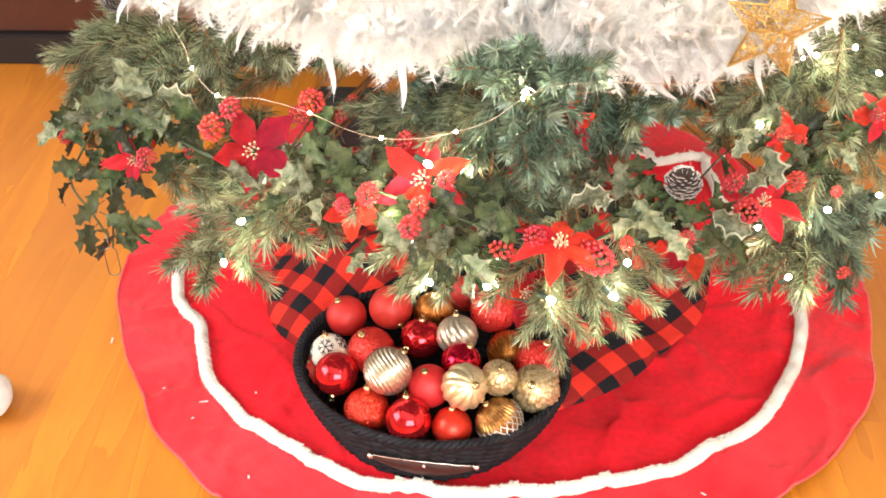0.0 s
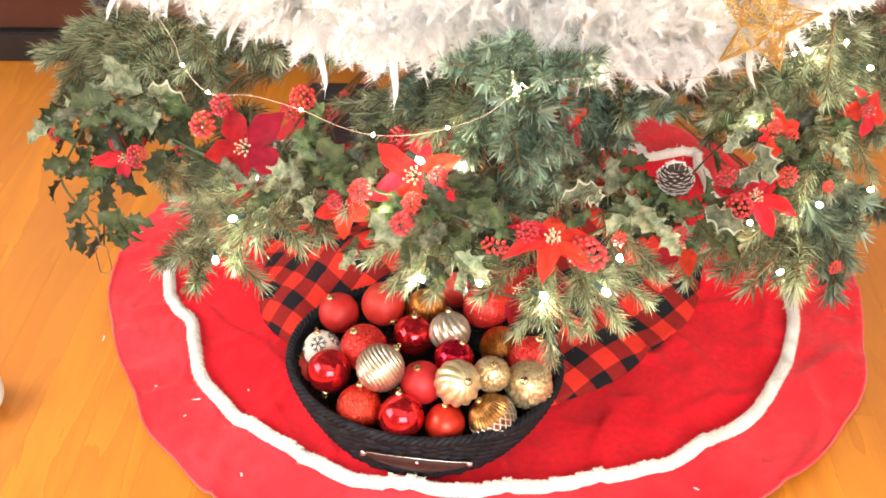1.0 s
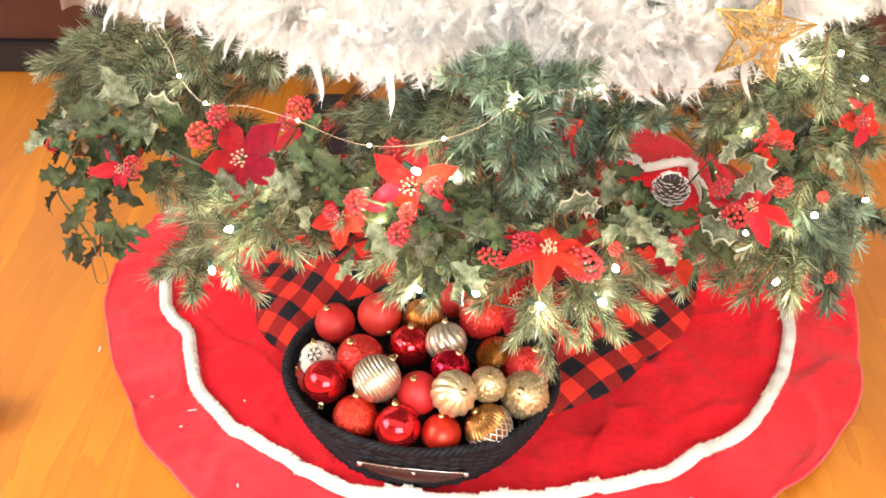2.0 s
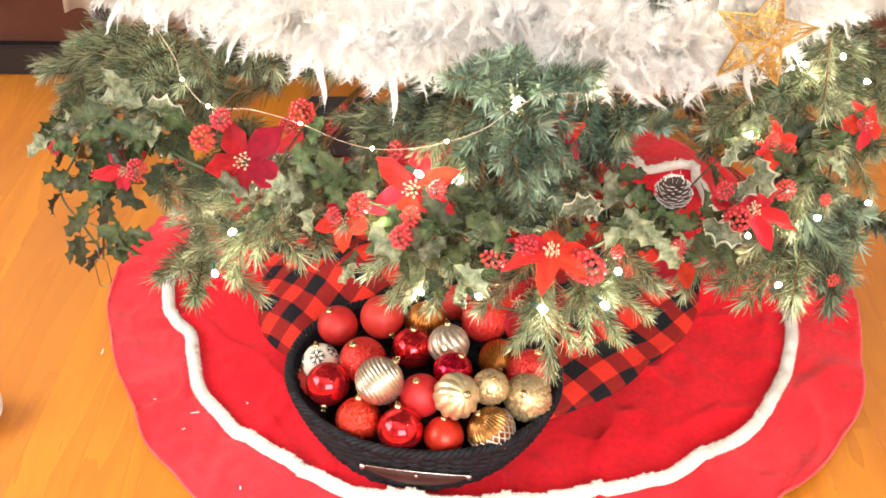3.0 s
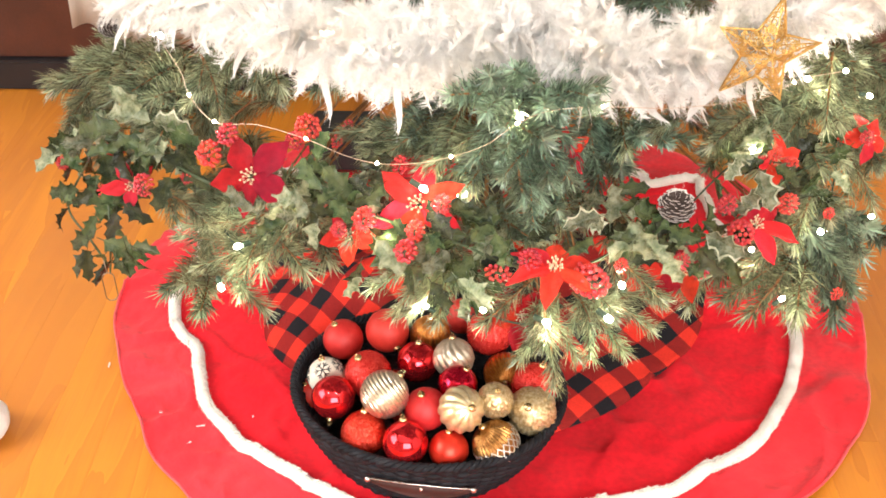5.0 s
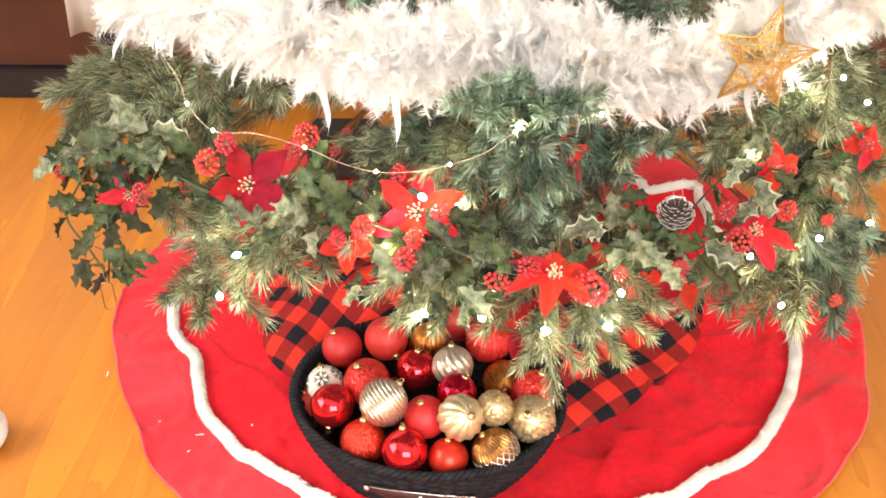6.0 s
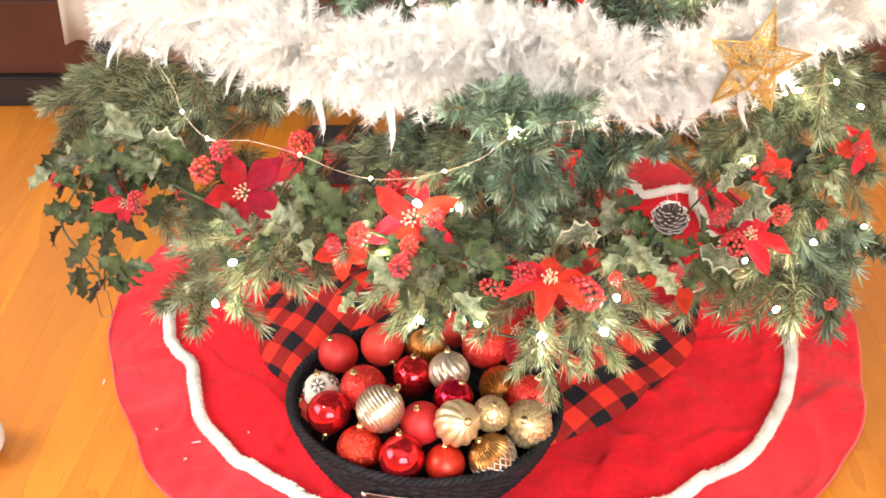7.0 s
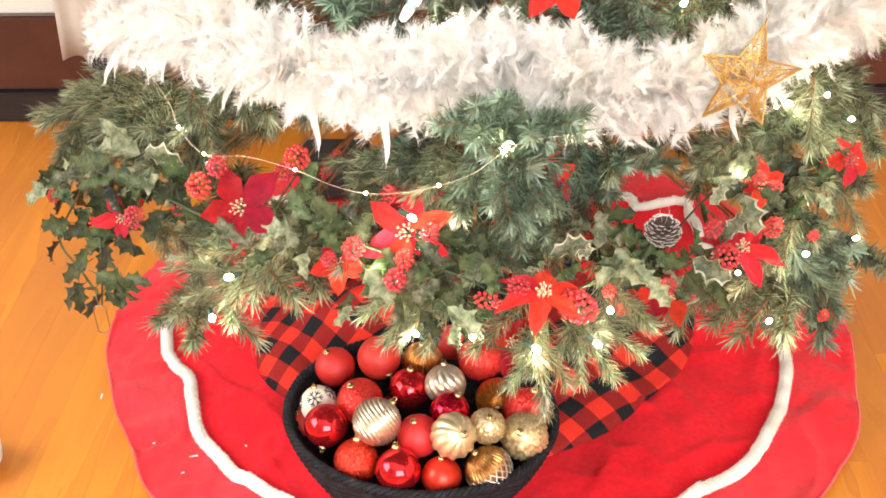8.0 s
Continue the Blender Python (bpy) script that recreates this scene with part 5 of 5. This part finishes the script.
def poinsettia(label, at, facing, size, petals, tone, turn=0.0, droop=0.15, skip=(), slim=1.0):
    """A flower of given petal length; facing is the way its middle looks."""
    z = Vector(facing).normalized()
    t = thing("poinsettia", label, "flower", Matrix.Translation(at) @ frame_to(z, (0, 0, 1)) @ Matrix.Scale(size, 4), "poinsettias on the tree")
    r = random.Random(int(1000 * abs(at[0])) + petals)
    for k in range(petals):
        if k in skip:
            continue
        m = Matrix.Rotation(turn + 2 * math.pi * k / petals + r.uniform(-0.1, 0.1), 4, "Z") @ Matrix.Translation((0, 0.05, 0.012 * (k % 2))) @ Matrix.Rotation(-droop + r.uniform(-0.12, 0.2), 4, "X")
        part("petal", PETALS[tone][r.randrange(4)], t, at=m @ Matrix.Diagonal((slim, 1, 1, 1)) @ Matrix.Scale(r.uniform(0.82, 1.1), 4))
    tagged(part("flower_centre", HEART, t, "pale gold bead stamens"), kind="stuff")
    stalk, f = tube([Vector((0, 0, 0.01)), Vector((0, -0.05, -0.5)), Vector((0, 0.05, -1.1))], 0.035, 6)
    part("stalk", mesh("stalk", stalk, f, M_VINE), t)


poinsettia("deep red velvet poinsettia with gold bead middle", (-0.258, -0.488, 0.502), (-0.12, -0.8, 0.55), .050, 5, "deep", 0.51, .10)
poinsettia("scarlet poinsettia with gold beads over the basket", (0.050, -0.582, 0.458), (0.05, -0.16, 0.9), .048, 6, "bright", 0.60, .1, (), 0.74)
poinsettia("large scarlet poinsettia half hidden by needles", (-0.085, -0.518, 0.490), (-0.2, -0.7, 0.5), .052, 6, "bright", 0.0, .05, (), 0.8)
poinsettia("small scarlet poinsettia among holly leaves", (-0.409, -0.414, 0.445), (0.0, -0.8, 0.3), .036, 5, "bright", 0.5, .1, (3,), 0.8)
poinsettia("scarlet poinsettia beside a cream edged leaf", (0.274, -0.461, 0.431), (0.10, -0.45, 0.85), .046, 6, "bright", 1.1, .1, (), 0.72)
poinsettia("pink red poinsettia at the garland's end", (0.424, -0.335, 0.470), (0.3, -0.7, 0.4), .034, 5, "bright", 0.2, .1)
poinsettia("scarlet poinsettia above the feather boa", (0.062, -0.431, 0.725), (0.05, -0.7, 0.5), .052, 6, "bright", 0.4, .2)
poinsettia("dark red poinsettia low among needles", (0.195, -0.488, 0.390), (0.15, -0.6, 0.6), .040, 5, "deep", 0.9, .1)
poinsettia("small red poinsettia tucked among holly leaves", (-0.457, -0.323, 0.437), (-0.2, -0.7, 0.6), .022, 5, "bright", 0.1, .2)
poinsettia("small red poinsettia tucked behind the wire", (0.303, -0.403, 0.477), (0.1, -0.7, 0.5), .036, 5, "bright", 0.1, .1)
poinsettia("red poinsettia glimpsed behind fir needles", (0.067, -0.432, 0.504), (0.1, -0.8, 0.4), .030, 5, "bright", 0.1, .1)
poinsettia("dark red silk flower low in the needles", (0.023, -0.529, 0.357), (0.1, -0.7, 0.5), .038, 5, "deep", 0.4, .1)
poinsettia("scarlet petals low beside the holly leaves", (-0.157, -0.513, 0.449), (-0.1, -0.7, 0.5), .034, 5, "bright", 0.7, .1)


def berry_mesh(seed, count, long):
    """Beads set round a short stem that runs along z."""
    r = random.Random(seed)
    bm = bmesh.new()
    for i in range(count):
        t = (i + 0.5) / count
        w = i * 2.39996
        z = 1 - 2 * t
        q = math.sqrt(max(0, 1 - z * z))
        p = Vector((q * math.cos(w), q * math.sin(w), z * long)) * r.uniform(0.9, 1.08)
        bmesh.ops.create_icosphere(bm, subdivisions=1, radius=0.29 * r.uniform(0.85, 1.12) * (30 / count) ** 0.5, matrix=Matrix.Translation(p))
    return from_bm("berry_head", bm, M_BERRY)


BERRIES = [berry_mesh(400, 48, 1.15), berry_mesh(401, 64, 1.3), berry_mesh(402, 30, 1.7)]


def berries(at, size, kind=0, way=(0.2, -0.3, 1)):
    t = thing("berry_cluster", "cluster of small coral red artificial berries", "berries", Matrix.Translation(at) @ frame_to(way, (0.3, 1, 0.2)) @ Matrix.Scale(size, 4), "berry clusters on the garland")
    tagged(part("berry_head", BERRIES[kind], t), kind="stuff")
    s, f = tube([Vector((0, 0, 0.5)), Vector((0, 0, -1.2)), Vector((0.3, 0.6, -2.6))], 0.14, 6)
    part("stem", mesh("stem", s, f, M_VINE), t)


berries((-0.307, -0.454, 0.509), 0.0117, 0)
berries((-0.285, -0.454, 0.532), 0.0098, 0, (0.5, -0.2, 1))
berries((-0.205, -0.430, 0.528), 0.0129, 1, (0.1, -0.8, 0.3))
berries((-0.219, -0.432, 0.513), 0.0086, 0, (-0.5, -0.3, 0.5))
berries((-0.166, -0.400, 0.513), 0.0054, 2, (0.4, -0.2, 1))
berries((-0.178, -0.404, 0.498), 0.0054, 2, (0.5, -0.2, 1))
berries((-0.139, -0.532, 0.480), 0.0101, 0)
berries((-0.165, -0.532, 0.467), 0.0070, 0)
berries((-0.096, -0.568, 0.466), 0.0098, 0)
berries((-0.061, -0.544, 0.505), 0.0086, 0)
berries((-0.087, -0.552, 0.480), 0.0086, 0)
berries((0.025, -0.576, 0.463), 0.0101, 1, (0.1, -0.5, 0.6))
berries((-0.005, -0.576, 0.447), 0.0078, 2, (-0.9, -0.2, 0.4))
berries((0.084, -0.581, 0.443), 0.0148, 1, (0.8, -0.3, -0.3))
berries((0.120, -0.547, 0.437), 0.0063, 0)
berries((0.234, -0.482, 0.470), 0.0086, 0)
berries((0.247, -0.500, 0.447), 0.0125, 1, (-0.2, -0.6, 0.6))
berries((0.307, -0.452, 0.453), 0.0094, 1)
berries((0.292, -0.423, 0.498), 0.0070, 0)
berries((0.312, -0.418, 0.483), 0.0070, 0, (1, -0.2, 0.1))
berries((-0.558, -0.238, 0.371), 0.0075, 0)
berries((-0.384, -0.449, 0.467), 0.0101, 1)
berries((-0.454, -0.386, 0.420), 0.0054, 2)
berries((-0.343, -0.421, 0.460), 0.0070, 0)
berries((0.182, -0.534, 0.433), 0.0078, 1)
berries((0.206, -0.523, 0.417), 0.0086, 1)
berries((0.070, -0.445, 0.518), 0.0070, 0)
berries((0.413, -0.357, 0.482), 0.0070, 0)
berries((0.372, -0.476, 0.352), 0.0051, 2)
berries((0.362, -0.428, 0.426), 0.0055, 0)
berries((-0.105, -0.482, 0.513), 0.0070, 2)


# ---------------------------------------------------------------- star, cones, hook, small hangings
def spiral(c, r0, turns, start, ux, uy):
    n = int(10 * turns) + 4
    pts = []
    for i in range(n):
        t = i / (n - 1)
        a = start + 2 * math.pi * turns * t
        r = r0 * (1 - 0.85 * t)
        pts.append(c + ux * r * math.cos(a) + uy * r * math.sin(a))
    return pts


def star_ornament():
    R1, R2, deep = 0.0560, 0.0245, 0.015
    at = Matrix.Translation((0.250, -0.463, 0.632)) @ frame_to((0.16, -0.98, 0.06), (0, 0, 1)) @ Matrix.Rotation(radians(-12), 4, "Z")
    star = thing("star_ornament", "gold glitter filigree star ornament with open scrolls", "star", at)
    rim = []
    for k in range(10):
        a = math.pi / 2 + math.pi * k / 5
        r = R1 if k % 2 == 0 else R2
        rim.append(Vector((r * math.cos(a), r * math.sin(a), 0)))
    v, f = [], []
    tube(rim, 0.0017, 6, True, v, f)
    for z in (deep, -deep):
        for p in rim:
            tube([p, Vector((0, 0, z))], 0.0008, 6, False, v, f)
    part("frame", mesh("frame", v, f, M_GOLD), star)
    v, f = [], []
    r = random.Random(5)
    for z in (deep, -deep):
        c = Vector((0, 0, z))
        for k in range(10):
            a, b = rim[k], rim[(k + 1) % 10]
            ux = (a - c).normalized()
            n = ux.cross(b - c).normalized()
            uy = n.cross(ux)
            for i in range(17 if z > 0 else 0):
                s, t = r.random(), r.random()
                if s + t > 1:
                    s, t = 1 - s, 1 - t
                p = c + (a - c) * s * 0.92 + (b - c) * t * 0.92
                size = min(0.0050, 0.0018 + 0.006 * min(s, t, 1 - s - t) * 3)
                tube(spiral(p, size, r.uniform(1.1, 1.7), r.uniform(0, 6.3), ux, uy * r.choice((1, -1))), 0.00065, 5, False, v, f)
    part("filigree", mesh("filigree", v, f, M_GOLD), star, "gold wire scrolls")
    v, f = tube([Vector((0, R1, 0)), Vector((0.002, R1 + 0.012, -0.004)), Vector((0, R1 + 0.03, -0.03))], 0.0005, 5)
    part("loop", mesh("loop", v, f, M_CAP), star)


star_ornament()


def cone_mesh(tips):
    v, f = [], []
    for i in range(120):
        t = i / 119
        a = i * 2.39996
        rr = 0.95 * math.sin(math.pi * (0.12 + 0.80 * t)) ** 0.7
        c = Vector((rr * math.cos(a), rr * math.sin(a), 1.25 - 2.5 * t))
        out = Vector((math.cos(a), math.sin(a), 0.35 - 0.9 * (t - 0.5))).normalized()
        side = Vector((-math.sin(a), math.cos(a), 0))
        up = out.cross(side)
        b = len(v)
        w = 0.25 * (0.5 + 0.5 * math.sin(math.pi * (0.1 + 0.8 * t))) * (1 + 0.45 * math.sin(i * 7.3))
        c += out * 0.09 * math.sin(i * 4.1)
        if tips:
            q = c + out * 0.06
            v += [q - side * w + up * 0.04, q + side * w + up * 0.04, q + out * 0.12 + side * w * 0.6 + up * 0.05, q + out * 0.12 - side * w * 0.6 + up * 0.05, q - up * 0.06]
            f += [(b, b + 1, b + 2, b + 3), (b, b + 4, b + 1), (b + 1, b + 4, b + 2), (b + 2, b + 4, b + 3), (b + 3, b + 4, b)]
        else:
            q = c * 0.35 + Vector((0, 0, c.z * 0.6))
            v += [q - side * w * 0.4, q + side * w * 0.4, c + side * w + out * 0.1, c - side * w + out * 0.1, c - up * 0.1 + out * 0.12]
            f += [(b, b + 1, b + 2, b + 3), (b, b + 4, b + 1), (b + 1, b + 4, b + 2), (b + 2, b + 4, b + 3), (b + 3, b + 4, b)]
    return mesh("frost" if tips else "cone_body", v, f, M_SNOWTIP if tips else M_CONE, None, False)


CONE, CONE_TIPS = cone_mesh(False), cone_mesh(True)


def pine_cone(at, size, way, label):
    t = thing("pine_cone", label, "pine cone", Matrix.Translation(at) @ frame_to(way) @ Matrix.Diagonal((size * 1.1, size * 1.1, size * 0.72, 1)), "pine cones on the tree")
    part("cone_body", CONE, t)
    part("frost", CONE_TIPS, t, "white frosted scale tips")
    for s in (-0.3, 0.3):
        v, f = tube([Vector((s * 0.3, 0, 1.0)), Vector((s, 0, 2.4)), Vector((s * 0.4, 0, 3.9))], 0.010, 5)
        part("thread", mesh("thread", v, f, M_PLUSH), t)


pine_cone((0.172, -0.525, 0.494), .0150, (-0.05, -0.1, 1), "white frosted pine cone hanging on silver thread")
pine_cone((-0.529, -0.056, 0.483), .0140, (0.8, -0.2, 0.4), "white frosted pine cone under the feather boa")


def hook():
    c = Vector((-0.433, -0.477, 0.351))
    pts = []
    for i in range(24):
        a = 2 * math.pi * i / 24
        pts.append(c + Vector((0.0062 * math.cos(a), 0.002 * math.cos(a), 0.012 * (1 if math.sin(a) > 0 else -1) + 0.007 * math.sin(a))))
    v, f = tube(pts, 0.0006, 6, True)
    tube([c + Vector((0, 0, 0.019)), c + Vector((-0.001, 0, 0.035))], 0.0006, 6, False, v, f)
    solo("ornament_hook", mesh("ornament_hook", v, f, M_WIRE), "thin bent wire ornament hook hanging from the garland", "hook")


hook()


def icicle():
    a, b = Vector((-0.086, -0.447, 0.689)), Vector((-0.070, -0.429, 0.709))
    t = thing("icicle_ornament", "pale teal and white icicle ornament above the boa", "ornament", Matrix.Translation(a) @ frame_to(b - a))
    v, f = lathe([(0.0, 0.0), (0.003, 0.002), (0.0052, 0.012), (0.0058, 0.03), (0.0058, 0.07), (0.0, 0.075)], 14)
    part("body", mesh("body", v, f, M_ICE), t)
    v, f = lathe([(0.0, -0.003), (0.0038, -0.001), (0.0058, 0.010), (0.0054, 0.013)], 14)
    part("tip", mesh("tip", v, f, M_WHITE), t, "white tip")


icicle()

# ---------------------------------------------------------------- lights on the tree
bm = bmesh.new()
bmesh.ops.create_icosphere(bm, subdivisions=3, radius=1.0, matrix=Matrix.Diagonal((1, 1, 1.4, 1)))
LAMP = from_bm("bulb", bm, M_BULB)
bm = bmesh.new()
bmesh.ops.create_icosphere(bm, subdivisions=3, radius=1.0)
DOT = from_bm("bulb", bm, M_DOT)
v, f = lathe([(0.0, -5.0), (0.9, -5.0), (1.1, -4.6), (1.1, -1.6), (0.8, -1.2), (0.0, -1.2)], 10)
SOCKET = mesh("socket", v, f, M_SOCKET)
string = thing("light_string", "green string of small warm white tree lights", "string lights")
bulb_rng = random.Random(31)


def tree_light(at, size=0.0036):
    way = Vector((bulb_rng.uniform(-1, 1), bulb_rng.uniform(-1, 0.2), bulb_rng.uniform(-0.4, 1)))
    m = Matrix.Translation(at) @ frame_to(way) @ Matrix.Scale(size, 4)
    part("bulb", LAMP, part("socket", SOCKET, string, at=m))


for spot in ((-0.278, -0.498, 0.422), (-0.299, -0.511, 0.377), (-0.115, -0.543, 0.467), (-0.078, -0.550, 0.527), (-0.019, -0.577, 0.402), (0.107, -0.582, 0.396), (0.046, -0.575, 0.385), (0.121, -0.557, 0.420), (0.346, -0.457, 0.421)):
    tree_light(spot, 0.0030)
for spot in ((0.267, -0.424, 0.504), (0.385, -0.323, 0.548), (0.427, -0.388, 0.397), (0.426, -0.304, 0.508), (0.328, -0.370, 0.560), (-0.394, -0.269, 0.561), (0.270, -0.475, 0.409), (-0.047, -0.501, 0.492), (0.303, -0.505, 0.366), (0.013, -0.515, 0.586), (-0.229, -0.467, 0.461), (-0.078, -0.551, 0.386)):
    tree_light(spot, 0.0024)
for spot in ((-0.039, -0.395, 0.665), (0.202, -0.363, 0.672), *[p + Vector((0, -0.004, 0.006)) for p in BOA_SPOTS]):
    tree_light(spot, 0.0027)
cable = smooth_path([(-0.424, -0.149, 0.506), (-0.381, -0.281, 0.448), (-0.290, -0.447, 0.381), (-0.206, -0.453, 0.387), (-0.120, -0.491, 0.426), (-0.082, -0.474, 0.475), (-0.019, -0.532, 0.372), (0.050, -0.537, 0.352), (0.116, -0.527, 0.357), (0.130, -0.510, 0.386), (0.287, -0.361, 0.464), (0.374, -0.386, 0.374), (0.432, -0.202, 0.488)], 8)
v, f = tube(cable, 0.0012, 5)
part("cable", mesh("cable", v, f, M_SOCKET), string)

fairy = thing("fairy_light_wire", "thin copper wire with tiny warm fairy lights", "string lights")
wire = [(-0.373, -0.347, 0.592), (-0.342, -0.390, 0.572), (-0.331, -0.410, 0.555), (-0.300, -0.440, 0.539), (-0.249, -0.472, 0.553), (-0.196, -0.497, 0.551), (-0.158, -0.514, 0.543), (-0.124, -0.525, 0.540), (-0.085, -0.531, 0.544), (-0.052, -0.530, 0.551), (-0.018, -0.534, 0.567), (0.010, -0.535, 0.590), (0.042, -0.520, 0.596), (0.092, -0.513, 0.597), (0.158, -0.501, 0.590), (0.219, -0.471, 0.581), (0.265, -0.441, 0.573), (0.298, -0.419, 0.579), (0.323, -0.391, 0.572), (0.370, -0.357, 0.563)]
v, f = tube(smooth_path(wire, 8), 0.00036, 5)
part("wire", mesh("wire", v, f, M_COPPER), fairy)
for i in (2, 3, 5, 7, 9, 11, 13, 17):
    p = Vector(wire[i])
    part("bulb", DOT, fairy, at=Matrix.Translation(p + Vector((0, -0.001, 0.001))) @ Matrix.Scale(0.0014, 4))

# ---------------------------------------------------------------- small clutter
bm = bmesh.new()
bmesh.ops.create_icosphere(bm, subdivisions=4, radius=0.036)
for q in bm.verts:
    q.co *= 1 + 0.10 * noise.noise(q.co * 40) + 0.05 * noise.noise(q.co * 110)
    q.co.z *= 0.8
solo("cotton_ball", from_bm("cotton_ball", bm, M_WHITE), "crumpled white cotton ball lying on the floor", "cotton ball", Matrix.Translation((-0.700, -0.36, 0.029)))

bm = bmesh.new()
bmesh.ops.create_grid(bm, x_segments=1, y_segments=1, size=1.0)
for q in bm.verts:
    q.co.z = 0.25 * q.co.x * q.co.y
FLECK = from_bm("fleck", bm, M_WHITE)
fleck_rng = random.Random(3)
for x, y, length in ((-0.412, -0.378, 0.0022), (-0.573, -0.207, 0.006), (-0.353, -0.484, 0.008), (-0.316, -0.483, 0.003), (-0.335, -0.320, 0.002), (-0.405, -0.341, 0.006), (-0.467, -0.316, 0.002), (0.266, -0.491, 0.004)):
    z = felt_height(x, y) + 0.0022 if math.hypot(x, y) < 0.58 else 0.0022
    solo("paper_fleck", FLECK, "tiny white paper fleck lying on the red felt", "fleck", Matrix.Translation((x, y, z)) @ Matrix.Rotation(fleck_rng.uniform(0, 3), 4, "Z") @ Matrix.Diagonal((length, 0.0012, 0.0014, 1)), "paper flecks")

# ---------------------------------------------------------------- floor planks
floor = solo("floor", box_mesh("floor", (X0, Y0, -0.03), (X1, Y1, -0.006), M_NEAR_BLACK), "amber oak plank floor with a satin finish", "floor", kind="structure")
WIDE, LONG = 0.083, 0.95
plank_meshes = {}


def plank(x0, x1, y0, y1):
    key = (round(x1 - x0, 4), round(y1 - y0, 3))
    if key not in plank_meshes:
        bm = bmesh.new()
        box(bm, (0.00003, 0.00003, -0.006), (key[0] - 0.00003, key[1] - 0.00003, 0.0))
        edges = [e for e in bm.edges if all(q.co.z > -0.001 for q in e.verts)]
        bmesh.ops.bevel(bm, geom=edges, offset=0.00018, segments=1, affect="EDGES")
        plank_meshes[key] = from_bm("plank", bm, M_FLOOR, False)
    part("plank", plank_meshes[key], floor, at=Matrix.Translation((x0, y0, 0)))


plank_rng = random.Random(15)
row = 0
x = X0
while x < X1 - 0.001:
    xe = min(X1, x + WIDE)
    y = Y0 - plank_rng.choice((0.1, 0.3, 0.5, 0.7, 0.85)) * LONG
    while y < Y1:
        a, b = max(Y0, y), min(Y1, y + LONG)
        if b - a > 0.02:
            plank(x, xe, a, b)
        y += LONG
    x = xe
